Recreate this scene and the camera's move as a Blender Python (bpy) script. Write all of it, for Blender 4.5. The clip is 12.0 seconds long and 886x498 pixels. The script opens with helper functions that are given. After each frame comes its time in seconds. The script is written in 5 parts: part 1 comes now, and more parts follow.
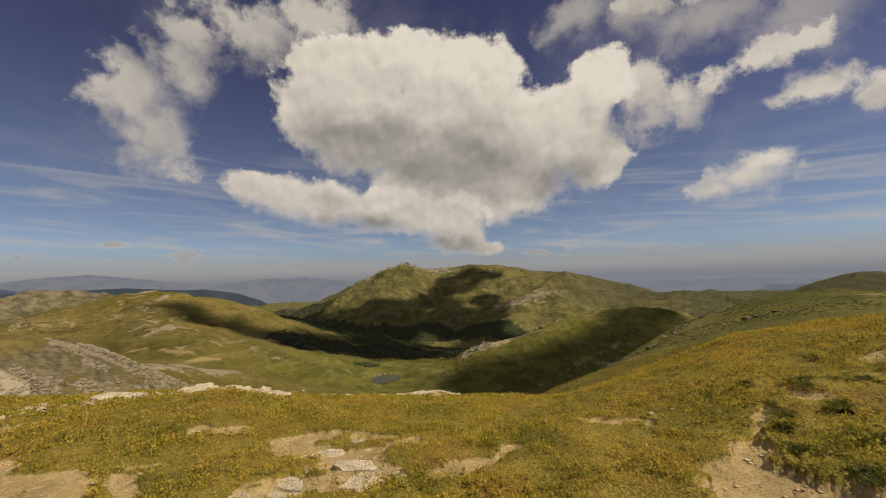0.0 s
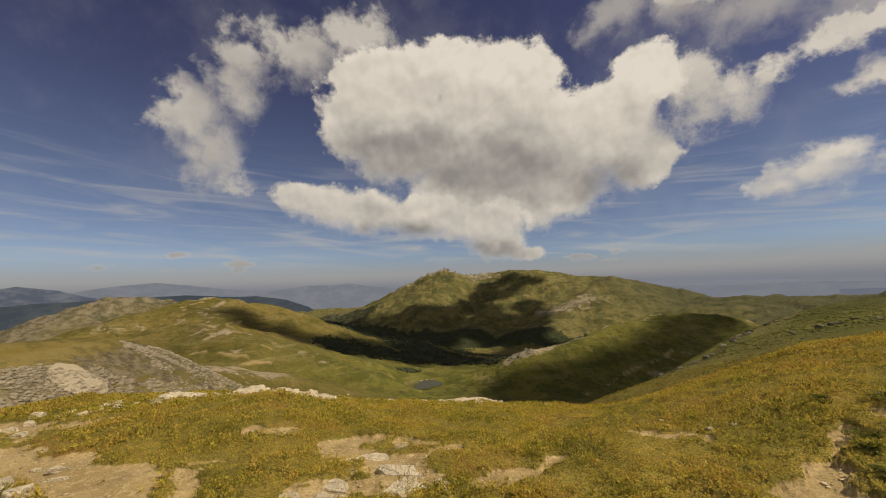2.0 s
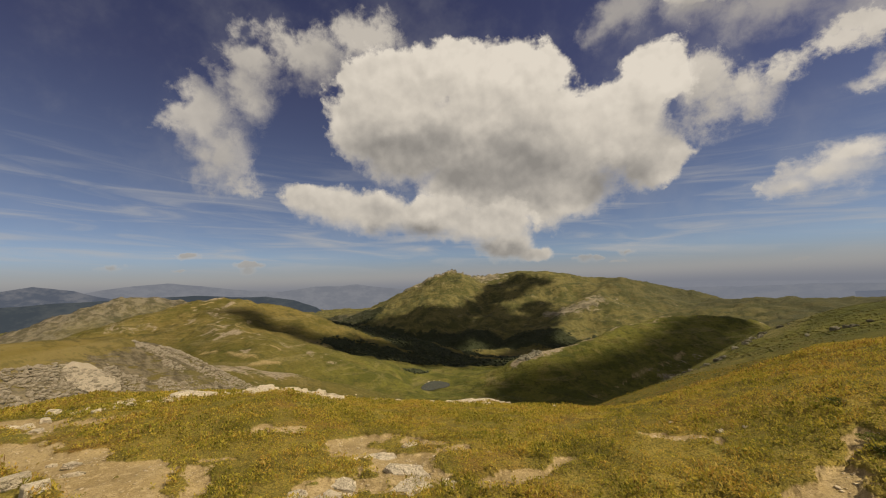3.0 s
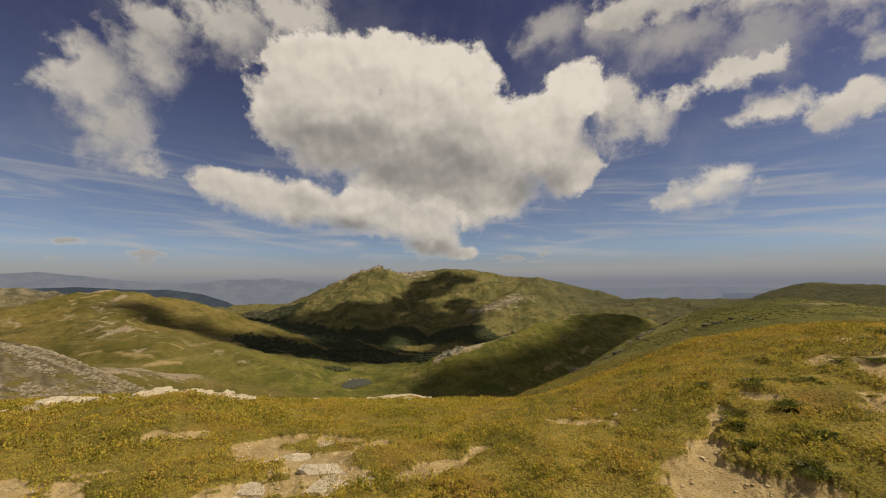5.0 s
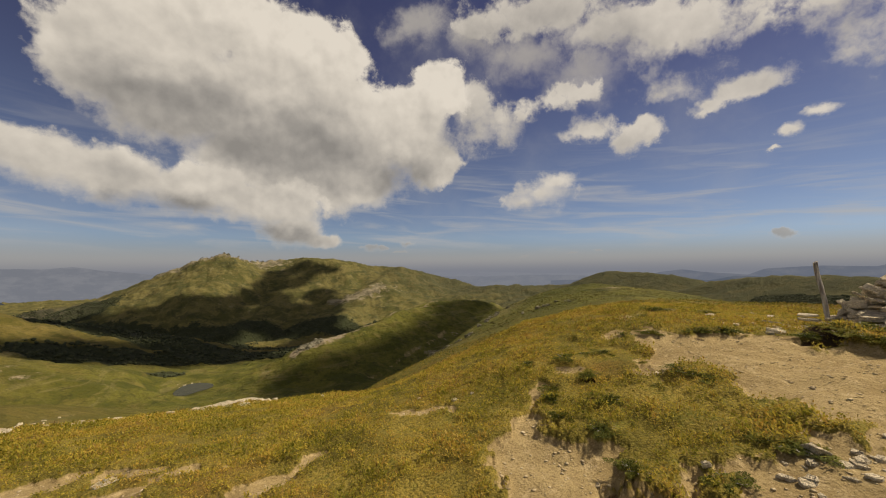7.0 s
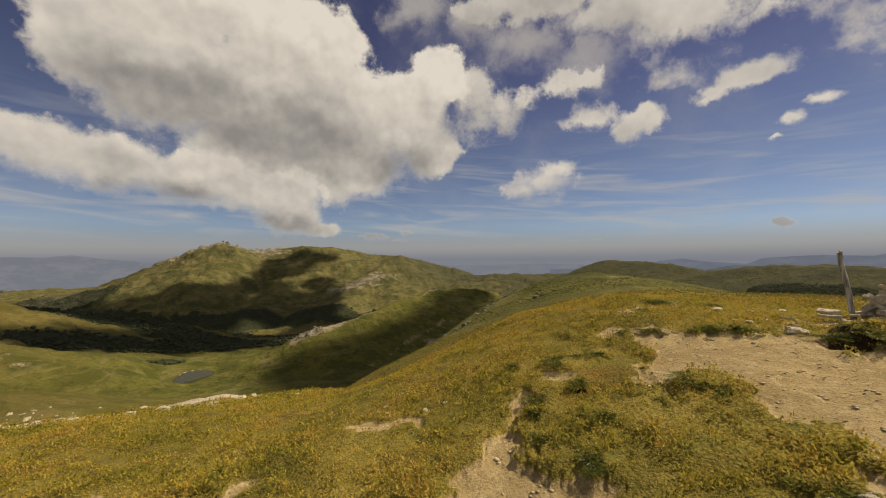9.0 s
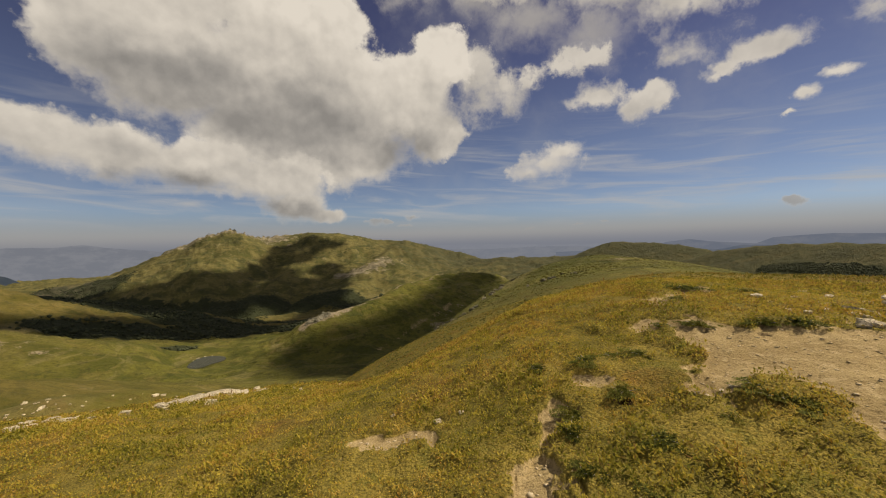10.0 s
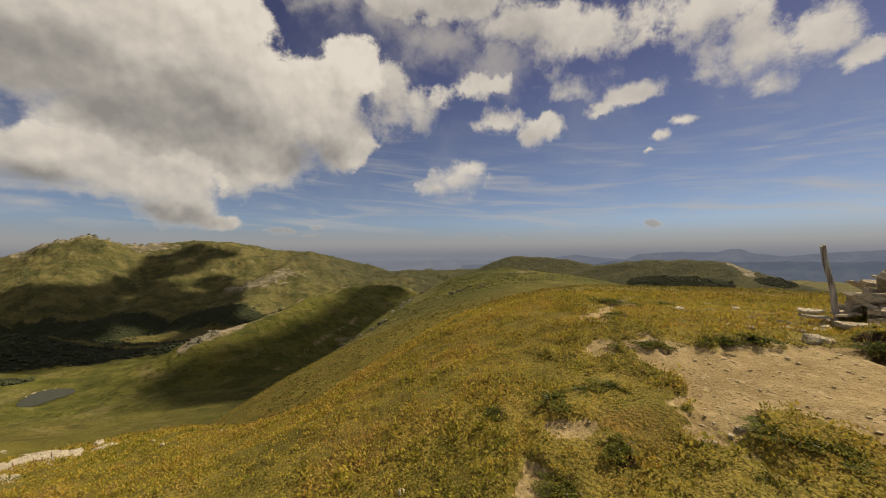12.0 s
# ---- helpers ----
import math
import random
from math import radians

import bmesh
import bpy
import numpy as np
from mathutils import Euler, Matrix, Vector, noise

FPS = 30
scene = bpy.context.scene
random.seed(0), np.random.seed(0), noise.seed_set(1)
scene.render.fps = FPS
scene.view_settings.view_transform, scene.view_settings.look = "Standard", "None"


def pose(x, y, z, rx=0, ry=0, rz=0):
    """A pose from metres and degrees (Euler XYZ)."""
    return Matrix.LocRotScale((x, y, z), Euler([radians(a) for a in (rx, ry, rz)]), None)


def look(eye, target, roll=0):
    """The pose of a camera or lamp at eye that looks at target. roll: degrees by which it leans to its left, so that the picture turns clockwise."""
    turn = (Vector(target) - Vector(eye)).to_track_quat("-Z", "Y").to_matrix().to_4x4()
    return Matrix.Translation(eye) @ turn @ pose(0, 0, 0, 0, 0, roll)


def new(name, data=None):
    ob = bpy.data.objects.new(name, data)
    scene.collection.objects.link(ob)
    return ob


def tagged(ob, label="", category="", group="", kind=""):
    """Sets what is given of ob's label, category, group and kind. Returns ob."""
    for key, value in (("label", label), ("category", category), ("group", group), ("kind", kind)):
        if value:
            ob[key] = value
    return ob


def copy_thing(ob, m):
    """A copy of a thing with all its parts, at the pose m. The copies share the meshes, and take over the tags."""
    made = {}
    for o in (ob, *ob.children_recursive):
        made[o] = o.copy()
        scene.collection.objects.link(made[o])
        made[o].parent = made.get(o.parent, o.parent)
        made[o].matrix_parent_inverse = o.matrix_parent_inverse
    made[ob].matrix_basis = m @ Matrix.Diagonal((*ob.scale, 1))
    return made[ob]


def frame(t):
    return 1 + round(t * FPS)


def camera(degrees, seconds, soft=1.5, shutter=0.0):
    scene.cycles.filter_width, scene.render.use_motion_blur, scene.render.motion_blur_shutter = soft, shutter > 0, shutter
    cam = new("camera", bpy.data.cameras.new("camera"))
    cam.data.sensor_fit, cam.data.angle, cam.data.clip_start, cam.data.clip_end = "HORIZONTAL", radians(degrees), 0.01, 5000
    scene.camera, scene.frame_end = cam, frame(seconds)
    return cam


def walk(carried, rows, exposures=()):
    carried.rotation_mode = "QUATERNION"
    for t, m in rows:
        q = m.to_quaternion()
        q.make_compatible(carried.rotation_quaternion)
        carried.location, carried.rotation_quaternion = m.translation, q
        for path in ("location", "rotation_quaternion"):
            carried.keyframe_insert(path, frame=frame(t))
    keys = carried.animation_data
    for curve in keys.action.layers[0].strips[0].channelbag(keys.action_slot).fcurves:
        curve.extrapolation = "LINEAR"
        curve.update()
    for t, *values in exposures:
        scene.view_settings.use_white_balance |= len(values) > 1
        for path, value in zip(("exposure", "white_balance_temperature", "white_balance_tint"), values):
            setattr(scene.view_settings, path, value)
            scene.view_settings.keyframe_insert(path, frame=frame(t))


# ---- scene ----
cam = camera(99.0, 12.0, soft=1.1)
PATH = [
    (0, (0.001, 0.0, 1.696), (0.001, 1.995, 1.838), -1.5),
    (0.5, (0.006, 0.004, 1.692), (0.014, 1.998, 1.849), -1.5),
    (1, (0.006, 0.002, 1.689), (-0.022, 1.995, 1.857), -1.6),
    (1.5, (0.003, -0.008, 1.69), (-0.118, 1.981, 1.863), -2.0),
    (2, (0.005, -0.004, 1.698), (-0.202, 1.977, 1.877), -1.9),
    (2.5, (0.008, -0.016, 1.693), (-0.24, 1.96, 1.881), -1.8),
    (4.5, (0.006, -0.017, 1.678), (-0.088, 1.974, 1.844), -1.6),
    (5, (0.018, -0.001, 1.667), (0.151, 1.988, 1.828), -0.5),
    (5.5, (0.017, 0.008, 1.69), (0.355, 1.974, 1.84), -0.6),
    (6, (0.069, 0.065, 1.709), (0.643, 1.977, 1.828), -1.0),
    (6.5, (0.163, 0.126, 1.699), (0.908, 1.979, 1.812), -0.4),
    (7, (0.284, 0.207, 1.677), (1.103, 2.029, 1.776), -0.5),
    (7.5, (0.372, 0.28, 1.661), (1.194, 2.102, 1.728), -1.2),
    (9.5, (0.996, 0.98, 1.696), (1.819, 2.803, 1.705), -0.1),
    (10, (1.057, 1.296, 1.706), (1.851, 3.131, 1.663), -1.3),
    (10.5, (1.125, 1.535, 1.683), (1.943, 3.36, 1.68), -1.8),
    (11, (1.234, 1.838, 1.697), (2.196, 3.591, 1.643), -0.1),
    (11.5, (1.264, 2.104, 1.651), (2.365, 3.774, 1.666), -1.0),
    (12, (1.3, 2.312, 1.656), (2.51, 3.905, 1.672), -0.3),
]
walk(cam, [(t, look(eye, target, roll)) for t, eye, target, roll in PATH], [(0, 0.0, 7450, 10), (12, 0.0, 7450, 10)])

# ---- light ----
SUN_AZ, SUN_EL = 100.0, 50.0  # degrees clockwise from +y, and above the horizon
scene.view_settings.exposure = 0.0
sun = new("sun", bpy.data.lights.new("sun", "SUN"))
sun.data.energy, sun.data.angle, sun.data.color = 5.0, radians(0.53), (1.0, 0.92, 0.79)
SUN_DIR = Vector((math.sin(radians(SUN_AZ)) * math.cos(radians(SUN_EL)), math.cos(radians(SUN_AZ)) * math.cos(radians(SUN_EL)), math.sin(radians(SUN_EL))))
sun.matrix_world = look(SUN_DIR * 50, (0, 0, 0))

world = bpy.data.worlds.new("sky")
scene.world = world
world.use_nodes = True


# ---- node helpers ----
class Nodes:
    """Short calls for building a node tree."""

    def __init__(self, tree):
        self.tree = tree
        tree.nodes.clear()

    def add(self, kind, **props):
        n = self.tree.nodes.new(kind)
        for key, value in props.items():
            setattr(n, key, value)
        return n

    def put(self, socket, value):
        if isinstance(value, bpy.types.NodeSocket):
            self.tree.links.new(value, socket)
        elif value is not None:
            if hasattr(socket.default_value, "__len__") and not hasattr(value, "__len__"):
                value = [value] * len(socket.default_value)
            if hasattr(value, "__len__") and len(socket.default_value) == 4 and len(value) == 3:
                value = (*value, 1.0)
            socket.default_value = value

    def math(self, op, a, b=None, c=None, clamp=False):
        n = self.add("ShaderNodeMath", operation=op, use_clamp=clamp)
        for k, v in enumerate((a, b, c)):
            if v is not None:
                self.put(n.inputs[k], v)
        return n.outputs[0]

    def vec(self, op, a, b=None):
        n = self.add("ShaderNodeVectorMath", operation=op)
        self.put(n.inputs[0], a)
        if b is not None:
            self.put(n.inputs["Scale"] if op == "SCALE" else n.inputs[1], b)
        return n.outputs["Value"] if op in ("LENGTH", "DOT_PRODUCT", "DISTANCE") else n.outputs["Vector"]

    def xyz(self, x, y, z):
        n = self.add("ShaderNodeCombineXYZ")
        for k, v in enumerate((x, y, z)):
            self.put(n.inputs[k], v)
        return n.outputs[0]

    def split(self, v):
        n = self.add("ShaderNodeSeparateXYZ")
        self.put(n.inputs[0], v)
        return n.outputs

    def noise(self, vector, scale, detail=4.0, rough=0.55, distort=0.0, colour=False):
        n = self.add("ShaderNodeTexNoise")
        self.put(n.inputs["Vector"], vector)
        for key, v in (("Scale", scale), ("Detail", detail), ("Roughness", rough), ("Distortion", distort)):
            self.put(n.inputs[key], v)
        return n.outputs["Color" if colour else "Fac"]

    def voronoi(self, vector, scale, feature="F1", out="Distance", smooth=None):
        n = self.add("ShaderNodeTexVoronoi", feature=feature)
        self.put(n.inputs["Vector"], vector)
        self.put(n.inputs["Scale"], scale)
        if smooth is not None:
            self.put(n.inputs["Smoothness"], smooth)
        return n.outputs[out]

    def step(self, v, lo, hi, a=0.0, b=1.0, smooth=True):
        n = self.add("ShaderNodeMapRange", interpolation_type="SMOOTHSTEP" if smooth else "LINEAR")
        for k, w in enumerate((v, lo, hi, a, b)):
            self.put(n.inputs[k], w)
        return n.outputs[0]

    def mix(self, f, a, b, blend="MIX"):
        n = self.add("ShaderNodeMix", data_type="RGBA", blend_type=blend)
        self.put(n.inputs[0], f)
        self.put(n.inputs[6], a)
        self.put(n.inputs[7], b)
        return n.outputs[2]

    def attr(self, name):
        return self.add("ShaderNodeAttribute", attribute_name=name).outputs["Fac"]

    def bump(self, height, strength, distance, normal=None):
        n = self.add("ShaderNodeBump")
        self.put(n.inputs["Height"], height)
        self.put(n.inputs["Strength"], strength)
        self.put(n.inputs["Distance"], distance)
        if normal is not None:
            self.put(n.inputs["Normal"], normal)
        return n.outputs[0]

    def surface(self, colour, rough=0.9, normal=None, spec=0.2, **more):
        b = self.add("ShaderNodeBsdfPrincipled")
        self.put(b.inputs["Base Color"], colour)
        self.put(b.inputs["Roughness"], rough)
        self.put(b.inputs["Specular IOR Level"], spec)
        if normal is not None:
            self.put(b.inputs["Normal"], normal)
        for key, v in more.items():
            self.put(b.inputs[key], v)
        out = self.add("ShaderNodeOutputMaterial")
        self.tree.links.new(b.outputs[0], out.inputs[0])
        return b


def material(name):
    m = bpy.data.materials.new(name)
    m.use_nodes = True
    return m, Nodes(m.node_tree)


# ---- sky: clear blue with heaped clouds, laid out by bearing and height angle in degrees ----
# each puff: bearing, height, half width, half height
CLOUD_MAIN = [(-15.2, 28.1, 9.0, 6.6), (-5.3, 30.4, 9.6, 4.9), (4.8, 29.2, 7.9, 5.0), (9.6, 29.3, 4.5, 3.2), (-18.9, 22.8, 6.5, 5.2), (-12.0, 21.0, 10.4, 7.3), (0.1, 21.6, 12.9, 8.5), (10.5, 20.2, 9.3, 8.5), (18.7, 20.5, 7.9, 7.0), (24.4, 25.6, 5.3, 4.2), (23.1, 15.3, 4.6, 4.1), (9.4, 13.1, 9.2, 4.9), (-1.8, 14.4, 10.3, 5.0)]
CLOUD_ARM = [(28.6, 24.0, 5.1, 4.1), (32.5, 21.8, 4.1, 3.6), (29.7, 19.3, 4.0, 2.4), (36.8, 22.5, 3.5, 2.5), (34.5, 19.6, 3.0, 2.3), (44.2, 24.3, 4.7, 1.4), (46.6, 18.7, 4.5, 2.0), (53.1, 17.9, 3.2, 1.9), (50.7, 16.4, 2.0, 1.6), (41.1, 23.2, 3.9, 1.8), (37.1, 23.0, 3.7, 1.8)]
CLOUD_LOW = [(-27.3, 12.7, 4.3, 2.7), (-23.1, 12.1, 5.1, 3.4), (-17.0, 11.1, 7.1, 3.9), (-8.8, 10.2, 8.0, 4.0), (-0.2, 8.9, 8.1, 3.6), (2.7, 5.6, 5.3, 2.9), (6.5, 4.0, 3.0, 1.4)]
CLOUD_WEST = [(-26.8, 31.2, 7.9, 2.9), (-33.8, 29.0, 3.6, 2.2), (-18.9, 34.5, 6.4, 2.4), (-39.1, 21.4, 3.8, 3.2), (-42.4, 20.7, 2.3, 1.6), (-37.9, 17.2, 3.4, 3.7), (-34.6, 25.2, 2.6, 3.1), (-36.2, 13.9, 2.5, 1.3)]
CLOUD_VEIL = [(36.2, 29.2, 8.5, 3.2), (45.5, 26.2, 6.8, 3.2), (29.5, 31.2, 5.2, 2.8), (20.4, 33.0, 4.6, 2.4), (54.0, 28.0, 7.0, 3.0)]
CLOUD_TOP = [(40.6, 33.2, 9.5, 2.5), (30.6, 32.9, 4.3, 2.9), (57.2, 27.6, 7.2, 3.6), (56.7, 22.6, 3.1, 1.9), (62.4, 20.1, 3.7, 1.3), (59.7, 19.6, 1.7, 1.0), (76.6, 23.4, 5.2, 3.5), (82.3, 22.6, 4.2, 2.8), (79.1, 18.4, 2.4, 1.4), (86.1, 19.1, 1.8, 1.4), (72.3, 26.9, 7.0, 2.8), (47.3, 30.3, 6.6, 2.5)]
CLOUD_LONE = [(39.3, 10.8, 5.6, 2.5), (41.6, 12.2, 3.8, 2.0), (36.3, 9.6, 3.6, 1.5), (69.4, 16.0, 2.5, 1.0), (67.2, 14.7, 1.7, 0.8), (65.7, 12.9, 0.9, 0.35)]
CLOUD_FAR = [(-41.2, 4.6, 2.2, 0.5), (-48.5, 3.0, 1.7, 0.7), (-33.9, 3.3, 2.2, 0.5), (-34.2, 2.6, 0.9, 0.4), (13.3, 3.1, 1.5, 0.6), (15.4, 3.2, 0.8, 0.4), (18.7, 3.5, 1.5, 0.7), (17.9, 2.5, 1.7, 0.3), (-42.1, 2.8, 1.2, 0.3), (46.6, 2.1, 0.8, 0.2), (43.1, 1.8, 1.0, 0.2), (36.2, 1.7, 0.8, 0.2), (66.4, 3.7, 1.4, 0.5)]
CLOUD_GREY = [(-12.0, 18.7, 13.6, 4.9), (1.7, 16.7, 14.5, 5.7), (-16.2, 7.5, 9.5, 2.0), (0.5, 4.6, 8.5, 2.2), (18.4, 13.9, 8.6, 3.1), (40.7, 33.8, 11.1, 3.6), (49.5, 29.7, 4.2, 3.6), (29.7, 32.6, 5.2, 3.9)]

w = Nodes(world.node_tree)
way = w.vec("NORMALIZE", w.add("ShaderNodeTexCoord").outputs["Generated"])
dx, dy, dz = w.split(way)
bearing = w.math("MULTIPLY", w.math("ARCTAN2", dx, dy), 180 / math.pi)
height = w.math("MULTIPLY", w.math("ARCSINE", dz), 180 / math.pi)
flat_way = w.xyz(bearing, height, 0.0)
stir = w.vec("SUBTRACT", w.noise(way, 5.0, 4.0, 0.55, colour=True), (0.5, 0.5, 0.5))
curl = w.vec("SUBTRACT", w.noise(way, 26.0, 5.0, 0.62, colour=True), (0.5, 0.5, 0.5))


def stirred(slow, quick):
    return w.vec("ADD", flat_way, w.vec("ADD", w.vec("SCALE", stir, slow), w.vec("SCALE", curl, quick)))


def heap(puffs, at, blend=0.25):
    """How deep a way lies in a heap of puffs: 1 at a puff's middle, 0 at its rim."""
    rim = None
    for az, el, ra, re in puffs:
        q = w.vec("LENGTH", w.vec("MULTIPLY", w.vec("SUBTRACT", at, (az, el, 0)), (1 / ra, 1 / re, 0)))
        rim = q if rim is None else w.math("SMOOTH_MIN", rim, q, blend)
    return w.math("SUBTRACT", 1.0, rim)


def cauliflower(at, scale):
    """Rounded knobs at four sizes, about -0.5 to 0.5."""
    n = w.add("ShaderNodeTexVoronoi", feature="F1")
    w.put(n.inputs["Vector"], at)
    for key, v in (("Scale", scale), ("Detail", 3.0), ("Roughness", 0.55), ("Lacunarity", 2.3)):
        w.put(n.inputs[key], v)
    return w.math("SUBTRACT", 0.5, n.outputs["Distance"])


billow = w.math("SUBTRACT", w.noise(way, 9.0, 8.0, 0.58), 0.5)
wisps = w.math("SUBTRACT", w.noise(w.vec("ADD", way, w.vec("SCALE", curl, 0.02)), 13.0, 9.0, 0.66), 0.5)
knobs = cauliflower(w.vec("ADD", way, w.vec("SCALE", curl, 0.02)), 15.0)
# the same forms seen a little higher and nearer the sun, for their lit and shaded sides
up = w.vec("ADD", way, (0.010, 0.0, 0.022))
relief = w.math("SUBTRACT", w.noise(way, 8.0, 3.0, 0.5), w.noise(up, 8.0, 3.0, 0.5))
relief_knobs = w.math("SUBTRACT", knobs, cauliflower(w.vec("ADD", up, w.vec("SCALE", curl, 0.02)), 15.0))
modelling = w.math("ADD", w.math("MULTIPLY", relief, 1.25), w.math("MULTIPLY", relief_knobs, 0.16))
deep_grey = w.step(w.math("ADD", heap(CLOUD_GREY, stirred(7.0, 2.0), 0.45), w.math("MULTIPLY", billow, 0.5)), -0.25, 0.75)

cover, bright = None, None
# puffs, slow and quick stirring, weights of billows, knobs and wisps, growth, softness, solidity, tones of base and top, reach of the shade below a top, share of the deep grey, raggedness inside
for puffs, slow, quick, wb, wk, ww, grow, soft, solid, lo, hi, reach, grey, inside in (
    (CLOUD_WEST, 7.0, 3.0, 1.3, 0.1, 3.2, 0.50, 0.95, 0.86, 0.66, 0.85, 5.0, 0.1, 1.0),
    (CLOUD_VEIL, 6.0, 3.2, 1.6, 0.1, 3.0, 0.36, 1.35, 0.70, 0.58, 0.71, 4.0, 0.3, 1.0),
    (CLOUD_TOP, 6.0, 3.0, 1.7, 0.2, 3.0, 0.36, 0.75, 0.93, 0.60, 0.915, 4.0, 0.35, 1.0),
    (CLOUD_ARM, 4.0, 3.0, 1.8, 0.3, 3.4, 0.22, 0.75, 0.95, 0.62, 0.89, 4.0, 0.2, 0.9),
    (CLOUD_MAIN, 3.0, 1.7, 0.8, 0.3, 0.9, 0.06, 0.22, 1.0, 0.55, 0.95, 7.5, 0.48, 0.1),
    (CLOUD_LOW, 2.6, 1.6, 1.0, 0.4, 1.2, 0.14, 0.36, 1.0, 0.52, 0.94, 2.6, 0.62, 0.2),
    (CLOUD_LONE, 2.0, 1.8, 1.3, 0.3, 2.8, 0.10, 0.72, 0.95, 0.68, 0.92, 2.4, 0.0, 0.5),
    (CLOUD_FAR, 1.2, 1.2, 1.6, 0.2, 3.4, 0.10, 0.60, 0.80, 0.50, 0.64, 0.5, 0.0, 1.0),
):
    ragged = w.math("ADD", w.math("MULTIPLY", billow, wb), w.math("ADD", w.math("MULTIPLY", knobs, wk), w.math("MULTIPLY_ADD", wisps, ww, grow)))
    at = stirred(slow, quick)
    body = heap(puffs, at, 0.4)
    # ragged at the rim, whole inside
    edge = w.math("ADD", body, w.math("MULTIPLY", ragged, w.step(body, 0.0, 0.6, 1.0, inside)))
    # what lies above shades what lies below it
    over_it = w.math("ADD", heap(puffs, w.vec("ADD", at, (0.25 * reach, reach, 0)), 0.5), w.math("MULTIPLY", ragged, 0.6))
    here = w.math("MULTIPLY", w.step(edge, w.step(over_it, -0.2, 0.7, 0.0, -0.16), w.step(over_it, -0.2, 0.7, soft, soft * 1.7)), solid)
    dark = w.math("ADD", w.math("MULTIPLY", w.step(over_it, -0.9, 1.0, smooth=False), 0.5), w.math("MULTIPLY", deep_grey, grey))
    tone = w.step(w.math("SUBTRACT", dark, modelling), 1.0, 0.0, lo, hi, smooth=False)
    if cover is None:
        cover, bright = here, tone
    else:
        bright = w.math("ADD", w.math("MULTIPLY", bright, w.math("SUBTRACT", 1.0, here)), w.math("MULTIPLY", tone, here))
        cover = w.math("MAXIMUM", cover, here)

# scattered heaps over the rest of the sky, behind the walker and overhead
elsewhere = w.math("MAXIMUM", w.step(w.math("ABSOLUTE", w.math("SUBTRACT", bearing, 20.0)), 74.0, 95.0), w.step(height, 44.0, 56.0))
# unseen cloud, made dense and bright to lift the fill light
rest = w.math("MULTIPLY", w.step(w.noise(way, 2.6, 7.0, 0.55), 0.46, 0.60), w.math("MULTIPLY", elsewhere, w.step(height, 2.0, 10.0)))
cover = w.math("MAXIMUM", cover, rest)
bright = w.math("ADD", w.math("MULTIPLY", bright, w.math("SUBTRACT", 1.0, rest)), w.math("MULTIPLY", rest, 0.95))

# thin streaks of high ice cloud low in the sky
streak_at = w.xyz(w.math("MULTIPLY", bearing, 0.045), w.math("ADD", w.math("MULTIPLY", height, 0.42), w.math("MULTIPLY", bearing, 0.02)), 0.0)
streaks = w.step(w.noise(streak_at, 1.5, 5.0, 0.55, 0.8), 0.40, 0.80)
band = w.math("MULTIPLY", w.step(height, 0.5, 5.0), w.step(height, 21.0, 7.0))
veil = w.math("MULTIPLY", w.math("MULTIPLY", streaks, band), 0.75)
veil = w.math("MAXIMUM", veil, w.math("MULTIPLY", w.step(w.noise(way, 4.0, 6.0, 0.6), 0.45, 0.75), 0.16))

skytex = w.add("ShaderNodeTexSky", sky_type="NISHITA", sun_disc=False, sun_elevation=radians(SUN_EL), sun_rotation=radians(SUN_AZ), altitude=1900.0, air_density=1.0, dust_density=0.5, ozone_density=3.0)
ramp = w.add("ShaderNodeValToRGB")
w.put(ramp.inputs[0], w.step(height, 0.0, 45.0, smooth=False))
for pos, col in ((0.0, (0.36, 0.385, 0.51)), (0.10, (0.61, 0.605, 0.70)), (0.3, (0.64, 0.56, 0.62)), (0.62, (0.54, 0.40, 0.50)), (1.0, (0.44, 0.32, 0.45))):
    e = ramp.color_ramp.elements.new(pos) if pos not in (0.0, 1.0) else ramp.color_ramp.elements[0 if pos == 0.0 else -1]
    e.color = (*col, 1.0)
air = w.add("ShaderNodeBackground")
w.put(air.inputs["Color"], w.mix(1.0, skytex.outputs[0], ramp.outputs[0], "MULTIPLY"))
w.put(air.inputs["Strength"], 0.1)
vapour = w.add("ShaderNodeBackground")
tint = w.mix(w.step(bright, 0.5, 0.9), (0.77, 0.765, 0.775), (0.86, 0.835, 0.80))
w.put(vapour.inputs["Color"], w.vec("SCALE", tint, w.math("POWER", bright, 1.7)))
w.put(vapour.inputs["Strength"], 0.9)
wisp = w.add("ShaderNodeBackground")
w.put(wisp.inputs["Color"], (0.52, 0.54, 0.58))
w.put(wisp.inputs["Strength"], 0.8)
under = w.add("ShaderNodeMixShader")
w.put(under.inputs[0], veil)
w.tree.links.new(air.outputs[0], under.inputs[1])
w.tree.links.new(wisp.outputs[0], under.inputs[2])
over = w.add("ShaderNodeMixShader")
w.put(over.inputs[0], w.math("MULTIPLY", cover, w.step(height, 1.0, 4.0, 0.45, 0.97)))
w.tree.links.new(under.outputs[0], over.inputs[1])
w.tree.links.new(vapour.outputs[0], over.inputs[2])
